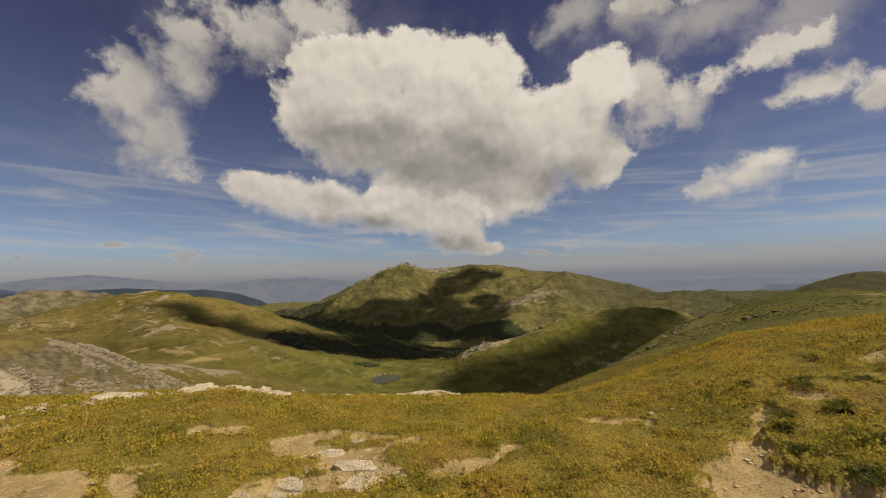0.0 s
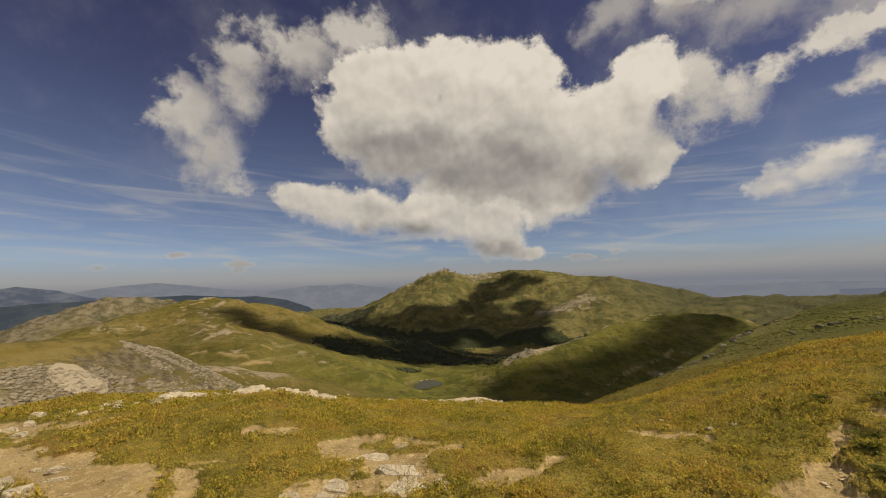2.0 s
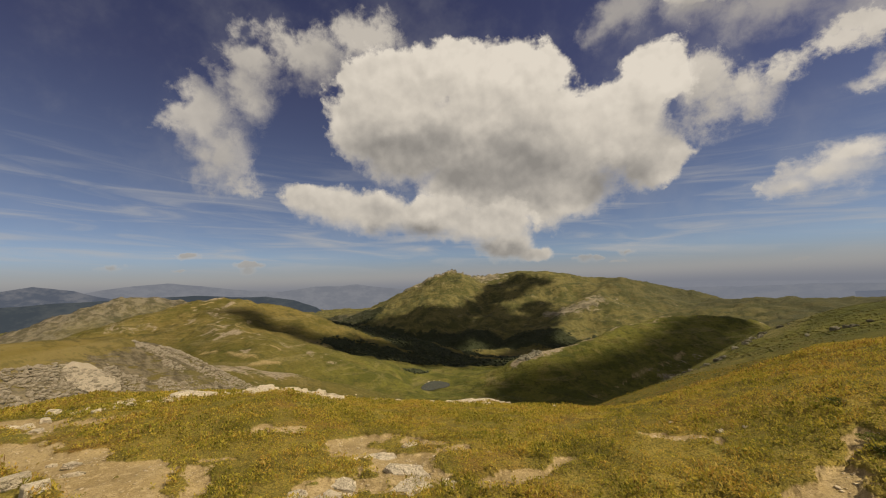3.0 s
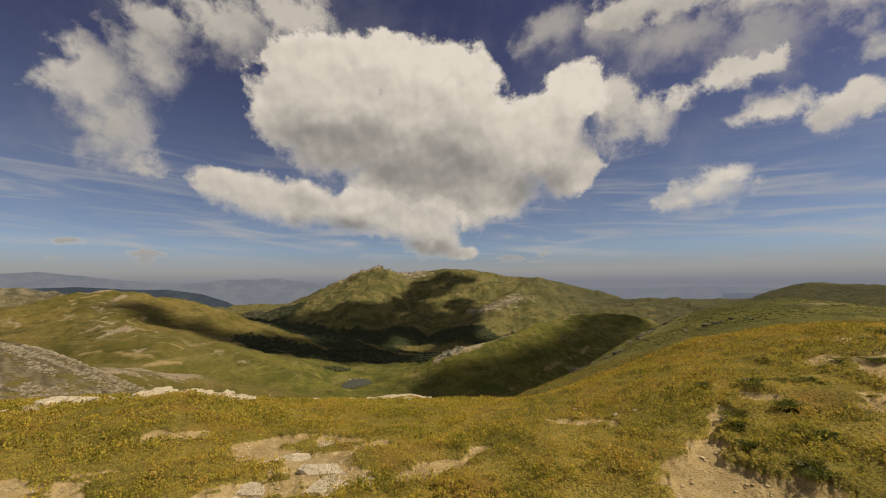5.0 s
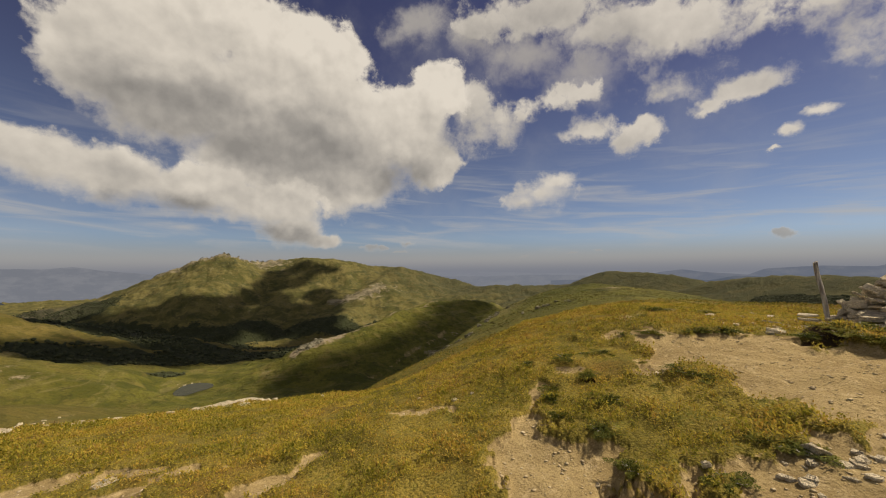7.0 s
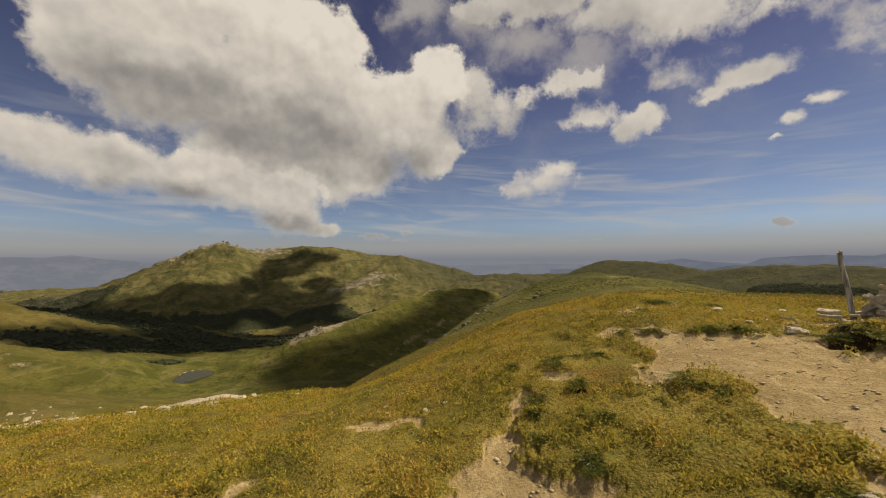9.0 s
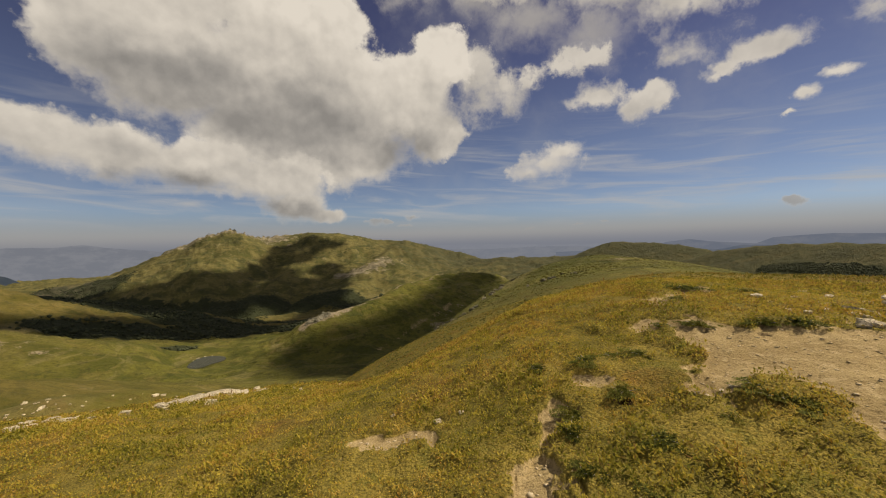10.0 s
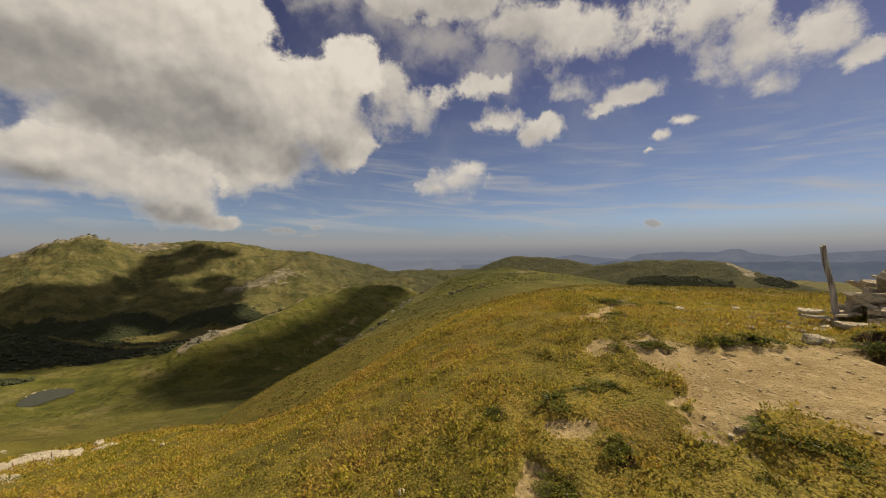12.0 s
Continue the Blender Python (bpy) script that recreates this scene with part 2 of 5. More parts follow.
# the air thickens to a grey-blue haze on the horizon
murk = w.add("ShaderNodeBackground")
w.put(murk.inputs["Color"], w.mix(w.step(height, -0.8, 1.6), (0.185, 0.21, 0.275), (0.30, 0.315, 0.35)))
w.put(murk.inputs["Strength"], 1.0)
skyline = w.add("ShaderNodeMixShader")
w.put(skyline.inputs[0], w.step(height, 4.2, 0.2))
w.tree.links.new(over.outputs[0], skyline.inputs[1])
w.tree.links.new(murk.outputs[0], skyline.inputs[2])
w.tree.links.new(skyline.outputs[0], w.add("ShaderNodeOutputWorld").inputs[0])
world.cycles.sampling_method = "MANUAL"
world.cycles.sample_map_resolution = 512


# ---- materials ----
def place(n):
    return n.add("ShaderNodeNewGeometry").outputs["Position"]


def turf_material():
    """Pasture, soil, scree and woodland floor on one sheet."""
    m, n = material("pasture")
    p = place(n)
    big, mid, small, grit = n.noise(p, 0.012, 5, 0.6), n.noise(p, 0.11, 5, 0.6), n.noise(p, 1.6, 5, 0.6), n.noise(p, 22.0, 4, 0.7)
    near = n.attr("near")
    # turf near the path: yellow, olive and rust between leaves
    turf = n.mix(n.step(small, 0.35, 0.65), (0.165, 0.134, 0.027), (0.30, 0.224, 0.05))
    turf = n.mix(n.math("MULTIPLY", n.step(mid, 0.5, 0.72), 0.6), turf, (0.149, 0.144, 0.029))
    turf = n.mix(n.math("MULTIPLY", n.step(n.noise(p, 0.45, 5, 0.6), 0.5, 0.66), 0.7), turf, (0.253, 0.121, 0.034))
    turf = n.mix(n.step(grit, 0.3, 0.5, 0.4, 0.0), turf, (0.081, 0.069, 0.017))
    # self-shade between leaf clumps, painted dark along the cell rims
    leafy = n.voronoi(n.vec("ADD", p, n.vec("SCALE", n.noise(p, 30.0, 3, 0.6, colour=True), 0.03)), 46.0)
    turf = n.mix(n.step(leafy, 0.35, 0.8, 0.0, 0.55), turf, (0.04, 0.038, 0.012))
    turf = n.mix(n.step(n.noise(p, 3.2, 6, 0.7), 0.52, 0.68, 0.0, 0.6), turf, (0.103, 0.115, 0.021))
    # pasture farther off
    far = n.mix(n.step(big, 0.35, 0.65), (0.100, 0.086, 0.020), (0.180, 0.136, 0.040))
    far = n.mix(n.math("MULTIPLY", n.step(mid, 0.45, 0.7), 0.65), far, (0.066, 0.069, 0.015))
    far = n.mix(n.math("MULTIPLY", n.step(n.noise(p, 0.045, 6, 0.68), 0.54, 0.66), 0.6), far, (0.215, 0.162, 0.066))
    far = n.mix(n.math("MULTIPLY", n.step(n.noise(p, 0.028, 7, 0.7, 1.0), 0.57, 0.66), 0.65), far, (0.035, 0.039, 0.012))
    # fresh green on the nearer spurs and the tarn's pasture
    lush = n.mix(n.step(n.noise(p, 0.04, 8, 0.7), 0.42, 0.58), (0.075, 0.08, 0.016), (0.135, 0.128, 0.026))
    lush = n.mix(n.math("MULTIPLY", n.step(n.noise(p, 0.13, 8, 0.75), 0.54, 0.62), 0.65), lush, (0.045, 0.05, 0.013))
    lush = n.mix(n.math("MULTIPLY", n.step(n.noise(p, 0.05, 8, 0.7, 0.5), 0.52, 0.64), 0.55), lush, (0.20, 0.155, 0.05))
    far = n.mix(n.attr("lush"), far, lush)
    # grey-green heath on the big mountain, distance haze put into its colours
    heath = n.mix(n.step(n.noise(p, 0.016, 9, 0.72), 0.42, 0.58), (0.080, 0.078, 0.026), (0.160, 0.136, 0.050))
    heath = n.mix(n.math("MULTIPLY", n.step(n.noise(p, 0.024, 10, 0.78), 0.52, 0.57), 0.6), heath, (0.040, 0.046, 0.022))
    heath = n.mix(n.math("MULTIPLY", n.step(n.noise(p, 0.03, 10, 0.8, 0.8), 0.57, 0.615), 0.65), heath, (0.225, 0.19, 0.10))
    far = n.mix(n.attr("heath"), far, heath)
    far = n.mix(n.math("MULTIPLY", n.attr("dusky"), n.step(n.noise(p, 0.02, 6, 0.65), 0.3, 0.7, 0.9, 0.6)), far, (0.055, 0.057, 0.032))
    speck = n.step(n.noise(p, 0.13, 9, 0.78), 0.54, 0.64, 0.0, 0.36)
    far = n.mix(speck, far, (0.04, 0.042, 0.014))
    ledge = n.noise(n.vec("MULTIPLY", p, (0.25, 0.25, 4.0)), 0.05, 7, 0.7, 0.5)
    far = n.mix(n.math("MULTIPLY", n.step(ledge, 0.55, 0.63, 0.0, 0.34), n.math("SUBTRACT", 1.0, n.attr("heath"))), far, (0.25, 0.20, 0.095))
    far = n.mix(n.math("MULTIPLY", n.step(ledge, 0.46, 0.38, 0.0, 0.36), n.math("SUBTRACT", 1.0, n.attr("heath"))), far, (0.05, 0.052, 0.016))
    tuft = n.step(n.noise(p, 0.5, 8, 0.75), 0.50, 0.60, 0.0, 0.5)
    far = n.mix(tuft, far, (0.055, 0.055, 0.015))
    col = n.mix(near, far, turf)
    # bare soil and gravel
    soil = n.mix(n.step(small, 0.3, 0.7), (0.255, 0.185, 0.084), (0.36, 0.272, 0.132))
    soil = n.mix(n.step(n.noise(p, 9.0, 5, 0.65), 0.5, 0.7), soil, (0.43, 0.33, 0.178))
    pebble = n.voronoi(p, 34.0)
    soil = n.mix(n.step(pebble, 0.28, 0.12), soil, (0.40, 0.305, 0.165))
    soil = n.mix(n.step(n.noise(p, 45.0, 5, 0.75), 0.5, 0.38, 0.0, 0.6), soil, (0.15, 0.10, 0.045))
    wear = n.step(n.math("ADD", n.attr("bare"), n.math("MULTIPLY", n.math("SUBTRACT", n.noise(p, 8.0, 8, 0.75), 0.5), 1.1)), 0.36, 0.62)
    col = n.mix(wear, col, soil)
    # soil darkened in colour for the shade in hollows and below the shelf
    shaded_soil = n.mix(n.noise(p, 14.0, 5, 0.7), (0.02, 0.013, 0.007), (0.085, 0.055, 0.026))
    col = n.mix(n.step(n.math("ADD", n.attr("hollow_shade"), n.math("MULTIPLY", n.math("SUBTRACT", n.noise(p, 12.0, 6, 0.7), 0.5), 0.9)), 0.35, 0.6), col, shaded_soil)
    # rock and scree
    stone = n.mix(n.noise(p, 0.35, 6, 0.7), (0.19, 0.15, 0.095), (0.38, 0.31, 0.21))
    stone = n.mix(n.step(n.voronoi(p, 0.5), 0.1, 0.5), (0.10, 0.085, 0.055), stone)
    stone = n.mix(n.attr("scree"), stone, n.mix(n.step(n.noise(p, 1.3, 6, 0.7), 0.35, 0.65), (0.045, 0.04, 0.022), (0.20, 0.165, 0.10)))
    stone = n.mix(n.math("MULTIPLY", n.attr("heath"), 0.7), stone, n.mix(n.step(n.noise(n.vec("MULTIPLY", p, (1, 1, 0.35)), 0.04, 9, 0.75), 0.43, 0.57), (0.08, 0.076, 0.046), (0.27, 0.235, 0.155)))
    crack = n.noise(p, n.math("ADD", 0.03, n.math("MULTIPLY", n.attr("scree"), 0.5)), 7, 0.72, 0.6)
    bare_rock = n.step(n.math("ADD", n.attr("rock"), n.math("MULTIPLY", n.math("SUBTRACT", crack, 0.5), 2.4)), 0.45, 0.62)
    col = n.mix(bare_rock, col, stone)
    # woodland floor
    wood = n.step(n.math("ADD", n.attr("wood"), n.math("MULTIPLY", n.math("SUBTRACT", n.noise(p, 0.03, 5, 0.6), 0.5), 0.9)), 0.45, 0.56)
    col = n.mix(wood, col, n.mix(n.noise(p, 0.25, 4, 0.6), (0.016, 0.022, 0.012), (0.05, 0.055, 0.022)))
    # dry brown slopes far to the west
    col = n.mix(n.math("MULTIPLY", n.attr("dry"), n.step(n.noise(p, 0.01, 5, 0.6), 0.3, 0.6, 0.6, 1.0)), col, n.mix(n.step(n.noise(n.vec("MULTIPLY", p, (1, 1, 0.15)), 0.032, 6, 0.7), 0.42, 0.58), (0.075, 0.066, 0.045), (0.205, 0.172, 0.125)))
    h = n.math("SUBTRACT", n.math("ADD", n.math("MULTIPLY", grit, 0.8), small), n.math("MULTIPLY", leafy, n.math("MULTIPLY", n.math("SUBTRACT", 1.0, wear), 0.22)))
    bump_near = n.bump(h, n.math("MULTIPLY", near, n.math("SUBTRACT", 1.0, n.math("MULTIPLY", wear, 0.3))), 0.04)
    gully = n.math("ADD", n.noise(p, 0.05, 10, 0.72), n.math("MULTIPLY", n.math("ABSOLUTE", n.math("SUBTRACT", n.noise(p, 0.013, 9, 0.62, 0.6), 0.5)), 3.0))
    bump_far = n.bump(n.math("ADD", gully, n.math("MULTIPLY", crack, n.attr("rock"))), n.math("SUBTRACT", 0.6, n.math("MULTIPLY", near, 0.6)), 9.0, bump_near)
    n.surface(col, 0.95, bump_far, 0.1)
    return m


def rock_material(name, pale=1.0):
    m, n = material(name)
    p = place(n)
    tone = n.math("MULTIPLY", n.add("ShaderNodeObjectInfo").outputs["Random"], 0.35)
    a = n.mix(n.math("ADD", n.noise(p, 3.0, 6, 0.65), tone), (0.45 * pale, 0.37 * pale, 0.245 * pale), (0.72 * pale, 0.62 * pale, 0.45 * pale))
    a = n.mix(n.step(n.noise(p, 16.0, 6, 0.7), 0.52, 0.68, 0.0, 0.6), a, (0.25 * pale, 0.21 * pale, 0.145 * pale))
    a = n.mix(n.step(n.voronoi(p, 9.0), 0.16, 0.06, 0.0, 0.5), a, (0.50, 0.48, 0.40))
    cracks = n.voronoi(n.vec("ADD", n.vec("MULTIPLY", p, (1, 1, 2.2)), n.vec("SCALE", n.noise(p, 5.0, 4, 0.6, colour=True), 0.25)), 5.0, "DISTANCE_TO_EDGE")
    a = n.mix(n.math("MULTIPLY", n.step(cracks, 0.02, 0.0, 0.0, 0.5), n.step(n.noise(p, 2.6, 4, 0.6), 0.48, 0.6)), a, (0.09 * pale, 0.075 * pale, 0.05 * pale))
    h = n.math("ADD", n.math("ADD", n.noise(p, 7.0, 8, 0.72), n.math("MULTIPLY", n.noise(p, 40.0, 4, 0.7), 0.35)), n.step(cracks, 0.0, 0.04, 0.0, 0.25))
    n.surface(a, 0.95, n.bump(h, 1.0, 0.09), 0.1)
    return m


def leaf_material(name, tones, rough=0.75, thin=0.0):
    """Leaves and blades: each island takes one of the tones, drifting over the ground."""
    m, n = material(name)
    p = place(n)
    pick = n.math("ADD", n.math("MULTIPLY", n.add("ShaderNodeNewGeometry").outputs["Random Per Island"], 0.40), n.math("ADD", n.math("MULTIPLY", n.step(n.noise(p, 0.9, 5, 0.65), 0.38, 0.62), 0.32), n.math("MULTIPLY", n.step(n.noise(p, 7.0, 4, 0.65), 0.38, 0.62), 0.28)))
    r = n.add("ShaderNodeValToRGB")
    n.put(r.inputs[0], pick)
    while len(r.color_ramp.elements) < len(tones):
        r.color_ramp.elements.new(0.5)
    for k, (e, c) in enumerate(zip(r.color_ramp.elements, tones)):
        e.position = 0.08 + 0.86 * k / (len(tones) - 1)
        e.color = (*c, 1.0)
    b = n.surface(r.outputs[0], rough, None, 0.08)
    if thin:
        # light shines through the blades
        through_leaf = n.add("ShaderNodeBsdfTranslucent")
        n.put(through_leaf.inputs[0], r.outputs[0])
        both = n.add("ShaderNodeMixShader")
        n.put(both.inputs[0], thin)
        n.tree.links.new(b.outputs[0], both.inputs[1])
        n.tree.links.new(through_leaf.outputs[0], both.inputs[2])
        out = [x for x in n.tree.nodes if x.type == "OUTPUT_MATERIAL"][0]
        n.tree.links.new(both.outputs[0], out.inputs[0])
    return m


MAT_TURF = turf_material()
MAT_ROCK = rock_material("pale_limestone", 1.0)
MAT_TAN = rock_material("tan_slab", 0.62)
MAT_SLAB = rock_material("brown_sandstone", 1.0)
MAT_SCREE = rock_material("scree_stone", 0.5)
MAT_GRAVEL = leaf_material("tan_gravel", ((0.30, 0.225, 0.125), (0.38, 0.30, 0.18), (0.46, 0.37, 0.24), (0.54, 0.455, 0.32)))
MAT_LEAF = leaf_material("turf_leaves", ((0.095, 0.10, 0.016), (0.20, 0.19, 0.028), (0.335, 0.275, 0.040), (0.45, 0.355, 0.060), (0.42, 0.245, 0.050), (0.53, 0.415, 0.12)), thin=0.44)
MAT_RUST = leaf_material("rust_leaves", ((0.13, 0.085, 0.022), (0.24, 0.14, 0.034), (0.33, 0.19, 0.045), (0.28, 0.21, 0.05)), thin=0.35)
MAT_FAR_LEAF = leaf_material("slope_leaves", ((0.07, 0.076, 0.014), (0.13, 0.125, 0.02), (0.22, 0.18, 0.034), (0.30, 0.215, 0.05), (0.25, 0.135, 0.038)), thin=0.3)
MAT_STALK = leaf_material("dry_stalks", ((0.16, 0.085, 0.025), (0.30, 0.20, 0.05), (0.22, 0.11, 0.035), (0.40, 0.31, 0.11)), thin=0.35)
MAT_JUNIPER = leaf_material("juniper_needles", ((0.045, 0.055, 0.014), (0.08, 0.092, 0.018), (0.135, 0.14, 0.025), (0.21, 0.19, 0.036), (0.28, 0.22, 0.052)), thin=0.25)
MAT_TREE = leaf_material("far_foliage", ((0.03, 0.037, 0.023), (0.044, 0.052, 0.028), (0.06, 0.066, 0.033), (0.075, 0.078, 0.036)))
MAT_CLUMP = leaf_material("heath_clumps", ((0.045, 0.052, 0.012), (0.07, 0.074, 0.016), (0.105, 0.098, 0.022), (0.145, 0.118, 0.028), (0.16, 0.10, 0.027)))


def crag_material():
    m, n = material("far_limestone")
    p = place(n)
    a = n.mix(n.step(n.noise(p, 0.12, 8, 0.75), 0.38, 0.62), (0.10, 0.092, 0.06), (0.29, 0.265, 0.19))
    n.surface(a, 0.95, n.bump(n.noise(p, 0.25, 8, 0.75), 1.0, 2.0), 0.1)
    return m


MAT_CRAG = crag_material()
mat_cloud, n = material("cloud_vapour")
n.surface((0.85, 0.85, 0.85), 1.0, n.bump(n.noise(place(n), 0.01, 6, 0.6), 0.6, 30.0), 0.0, Alpha=0.86)
MAT_CLOUD = mat_cloud
mat_water, n = material("pond_water")
n.surface((0.04, 0.042, 0.024), 0.25, n.bump(n.noise(place(n), 1.5, 4, 0.6), 0.15, 0.05), 0.04)
MAT_WATER = mat_water
mat_wood, n = material("weathered_post_wood")
wp = n.add("ShaderNodeTexCoord").outputs["Object"]
grain = n.noise(n.vec("MULTIPLY", wp, (34, 34, 2.2)), 1.0, 6, 0.65)
n.surface(n.mix(n.step(grain, 0.35, 0.62), (0.12, 0.10, 0.085), (0.45, 0.42, 0.37)), 0.85, n.bump(grain, 0.8, 0.012), 0.2)
MAT_POST = mat_wood


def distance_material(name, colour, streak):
    """Far ranges, a plain glowing backdrop behind the land, haze put into its colour."""
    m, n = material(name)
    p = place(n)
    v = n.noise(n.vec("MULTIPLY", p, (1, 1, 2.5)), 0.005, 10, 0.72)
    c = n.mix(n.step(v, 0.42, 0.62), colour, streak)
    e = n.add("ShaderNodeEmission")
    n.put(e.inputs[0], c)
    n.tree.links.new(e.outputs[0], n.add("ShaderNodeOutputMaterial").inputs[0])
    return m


# ---- relief of the land ----
def wave(ix, iy, seed):
    h = (ix.astype(np.int64) * 374761393 + iy.astype(np.int64) * 668265263 + seed * 1442695041) & 0xFFFFFFFF
    h = ((h ^ (h >> 13)) * 1274126177) & 0xFFFFFFFF
    return ((h ^ (h >> 16)) & 0xFFFF) / 32767.5 - 1.0


def value_noise(x, y, seed=0):
    ix, iy = np.floor(x), np.floor(y)
    fx, fy = x - ix, y - iy
    fx, fy = fx * fx * fx * (fx * (fx * 6 - 15) + 10), fy * fy * fy * (fy * (fy * 6 - 15) + 10)
    a, b = wave(ix, iy, seed), wave(ix + 1, iy, seed)
    c, d = wave(ix, iy + 1, seed), wave(ix + 1, iy + 1, seed)
    return (a + (b - a) * fx) * (1 - fy) + (c + (d - c) * fx) * fy


def fbm(x, y, scale, octaves=4, gain=0.5, seed=0):
    total, amp, f = 0.0, 1.0, 1.0 / scale
    for k in range(octaves):
        c, s = math.cos(0.7 * k + 0.3), math.sin(0.7 * k + 0.3)
        total = total + amp * value_noise((c * x - s * y) * f + 17.3 * k, (s * x + c * y) * f - 9.1 * k, seed + k)
        amp, f = amp * gain, f * 2.03
    return total


def smooth(a, b, v):
    t = np.clip((v - a) / (b - a), 0, 1)
    return t * t * (3 - 2 * t)


def softplus(v, w):
    return w * np.logaddexp(0, v / w)


EYE = 1.7


def polar(az, el, d):
    """A point of the land by bearing and height angle from the lookout, and distance."""
    return d * math.sin(radians(az)), d * math.cos(radians(az)), EYE + d * math.tan(radians(el))


def crest(x, y, line, drop):
    """Height of a ridge: along its crest line, less what it drops to either side (drop takes the signed distance, left of the line positive)."""
    best = None
    for (x0, y0, z0), (x1, y1, z1) in zip(line, line[1:]):
        dx, dy = x1 - x0, y1 - y0
        n = dx * dx + dy * dy
        t = np.clip(((x - x0) * dx + (y - y0) * dy) / n, 0, 1)
        ex, ey = x - x0 - t * dx, y - y0 - t * dy
        side = np.where(dx * ey - dy * ex > 0, 1.0, -1.0)
        h = z0 + t * (z1 - z0) - drop(np.hypot(ex, ey) * side)
        best = h if best is None else np.maximum(best, h)
    return best


def flank(left, right, width):
    """Drop with a rounded crest and even slopes."""
    return lambda d: np.where(d > 0, left, right) * (np.sqrt(d * d + width * width) - width)


MAIN = [polar(*p) for p in ((-29, -7.0, 2150), (-23.0, -4.4, 2150), (-18.6, -3.1, 2120), (-14.6, -1.95, 2090), (-12.2, -0.75, 2050), (-10.6, 0.15, 2020), (-8.1, 1.2, 2000), (-7.0, 1.6, 1990), (-6.2, 1.95, 1980), (-5.2, 1.3, 1980), (-4.3, 0.8, 1980), (-2.1, 1.15, 1980), (1.3, 1.38, 1980),
    (4.3, 1.55, 1970), (8.1, 1.52, 1960), (13.8, 0.5, 1970), (19.3, -0.36, 1980), (24.2, -1.05, 2000), (25.6, -2.0, 2050), (30, -3.0, 2100), (36, -4.5, 2100))]
SPUR_A = [polar(*p) for p in ((6.4, 1.2, 1900), (3.0, -3.0, 1650), (-3.0, -6.5, 1400), (-7.0, -8.6, 1150))]
SPUR_B = [polar(*p) for p in ((17.8, 0.1, 1900), (14.5, -2.6, 1600), (11.0, -5.6, 1400), (6.0, -8.4, 1150))]
LEFT_HILL = [polar(*p) for p in ((-56, -6.5, 560), (-48.6, -4.55, 600), (-44.7, -2.4, 650), (-41, -1.7, 680), (-37.8, -1.21, 700), (-34, -1.8, 720), (-31.6, -2.9, 730), (-28.5, -4.1, 740), (-27.2, -4.9, 750), (-25, -6.4, 760), (-23, -8.0, 780), (-18, -10.5, 800))]
LEFT_ARM = [polar(*p) for p in ((-37.8, -1.4, 690), (-38.5, -3.6, 560), (-34.5, -6.0, 450), (-29.0, -9.6, 420), (-24.0, -12.4, 400))]
LEFT_KNOLL = [polar(*p) for p in ((-52, -9.0, 200), (-40, -9.0, 210), (-36, -10.4, 220), (-32, -13, 230))]
BROWN_RIDGE = [polar(*p) for p in ((-57, -9.0, 1800), (-54, -5.8, 1850), (-52, -4.0, 1880), (-50.4, -2.6, 1890), (-48.9, -1.6, 1900), (-47.9, -0.6, 1900), (-46.8, -0.1, 1900), (-45.7, -0.35, 1900), (-43, -0.95, 1900), (-41, -1.04, 1900), (-36, -1.3, 1950), (-30, -3.0, 2000))]
SCREE = [polar(*p) for p in ((-90, -4, 40), (-72, -3.6, 46), (-56, -4.4, 55), (-49.0, -4.6, 62), (-46, -5.7, 66), (-44, -7.8, 70), (-40, -10.4, 75), (-37.5, -15, 78))]
CRAG_SPUR = [polar(*p) for p in ((-1.0, -14.0, 415), (2.0, -13.0, 415), (3.9, -11.8, 420), (5.2, -10.2, 430), (9.4, -9.0, 460), (13.5, -7.8, 490), (17.5, -6.2, 540), (22, -4.97, 590), (26.3, -4.55, 640), (29.6, -4.9, 670), (34, -6.2, 700))]
PLATEAU = [polar(*p) for p in ((26, -3.2, 1900), (31.6, -2.7, 1800), (36, -2.65, 1700), (42, -2.7, 1600), (48, -3.2, 1500))]
TABLE_A = [polar(*p) for p in ((41, -3.8, 1350), (44.6, -2.3, 1335), (45.6, -1.3, 1330), (46.3, -0.8, 1325), (47.2, -0.62, 1320), (49.5, -0.7, 1310), (51.9, -0.84, 1300), (55.1, -1.02, 1280), (57.4, -1.6, 1255), (60.3, -2.4, 1230), (64, -3.4, 1200))]
TABLE_B = [polar(*p) for p in ((57.5, -2.8, 1150), (59.5, -1.95, 1130), (63.2, -1.3, 1105), (66.0, -1.16, 1095), (69.1, -1.12, 1085), (73.7, -1.32, 1070), (76.9, -2.4, 1055), (79.8, -3.4, 1040), (84, -4.8, 1000))]
SHOULDER = [polar(*p) for p in ((-30, -17.5, 43), (-26.5, -15.4, 44), (-22, -15.2, 44), (-17, -16.2, 45), (-12, -18.6, 45), (-9, -21.5, 45))]
NEAR_RIDGE = [polar(*p) for p in ((56, -6.0, 32), (51, -4.0, 58), (46.5, -2.56, 92), (44.5, -3.2, 125), (42, -5.5, 200))]
# how sharply the lookout's top rounds off, by bearing
ROUND_AZ = [-180, -90, -70, -49, -40, -31, -24, -15, -3, 6, 15, 22, 28, 37, 44, 49, 54, 66, 83, 110, 180]
ROUND = [6e-3, 8e-3, 8e-3, 7.7e-3, 11e-3, 14e-3, 20.4e-3, 27e-3, 30e-3, 31e-3, 33e-3, 28e-3, 20.6e-3, 9.8e-3, 4.8e-3, 3.1e-3, 2.4e-3, 2.2e-3, 2.4e-3, 4e-3, 6e-3]


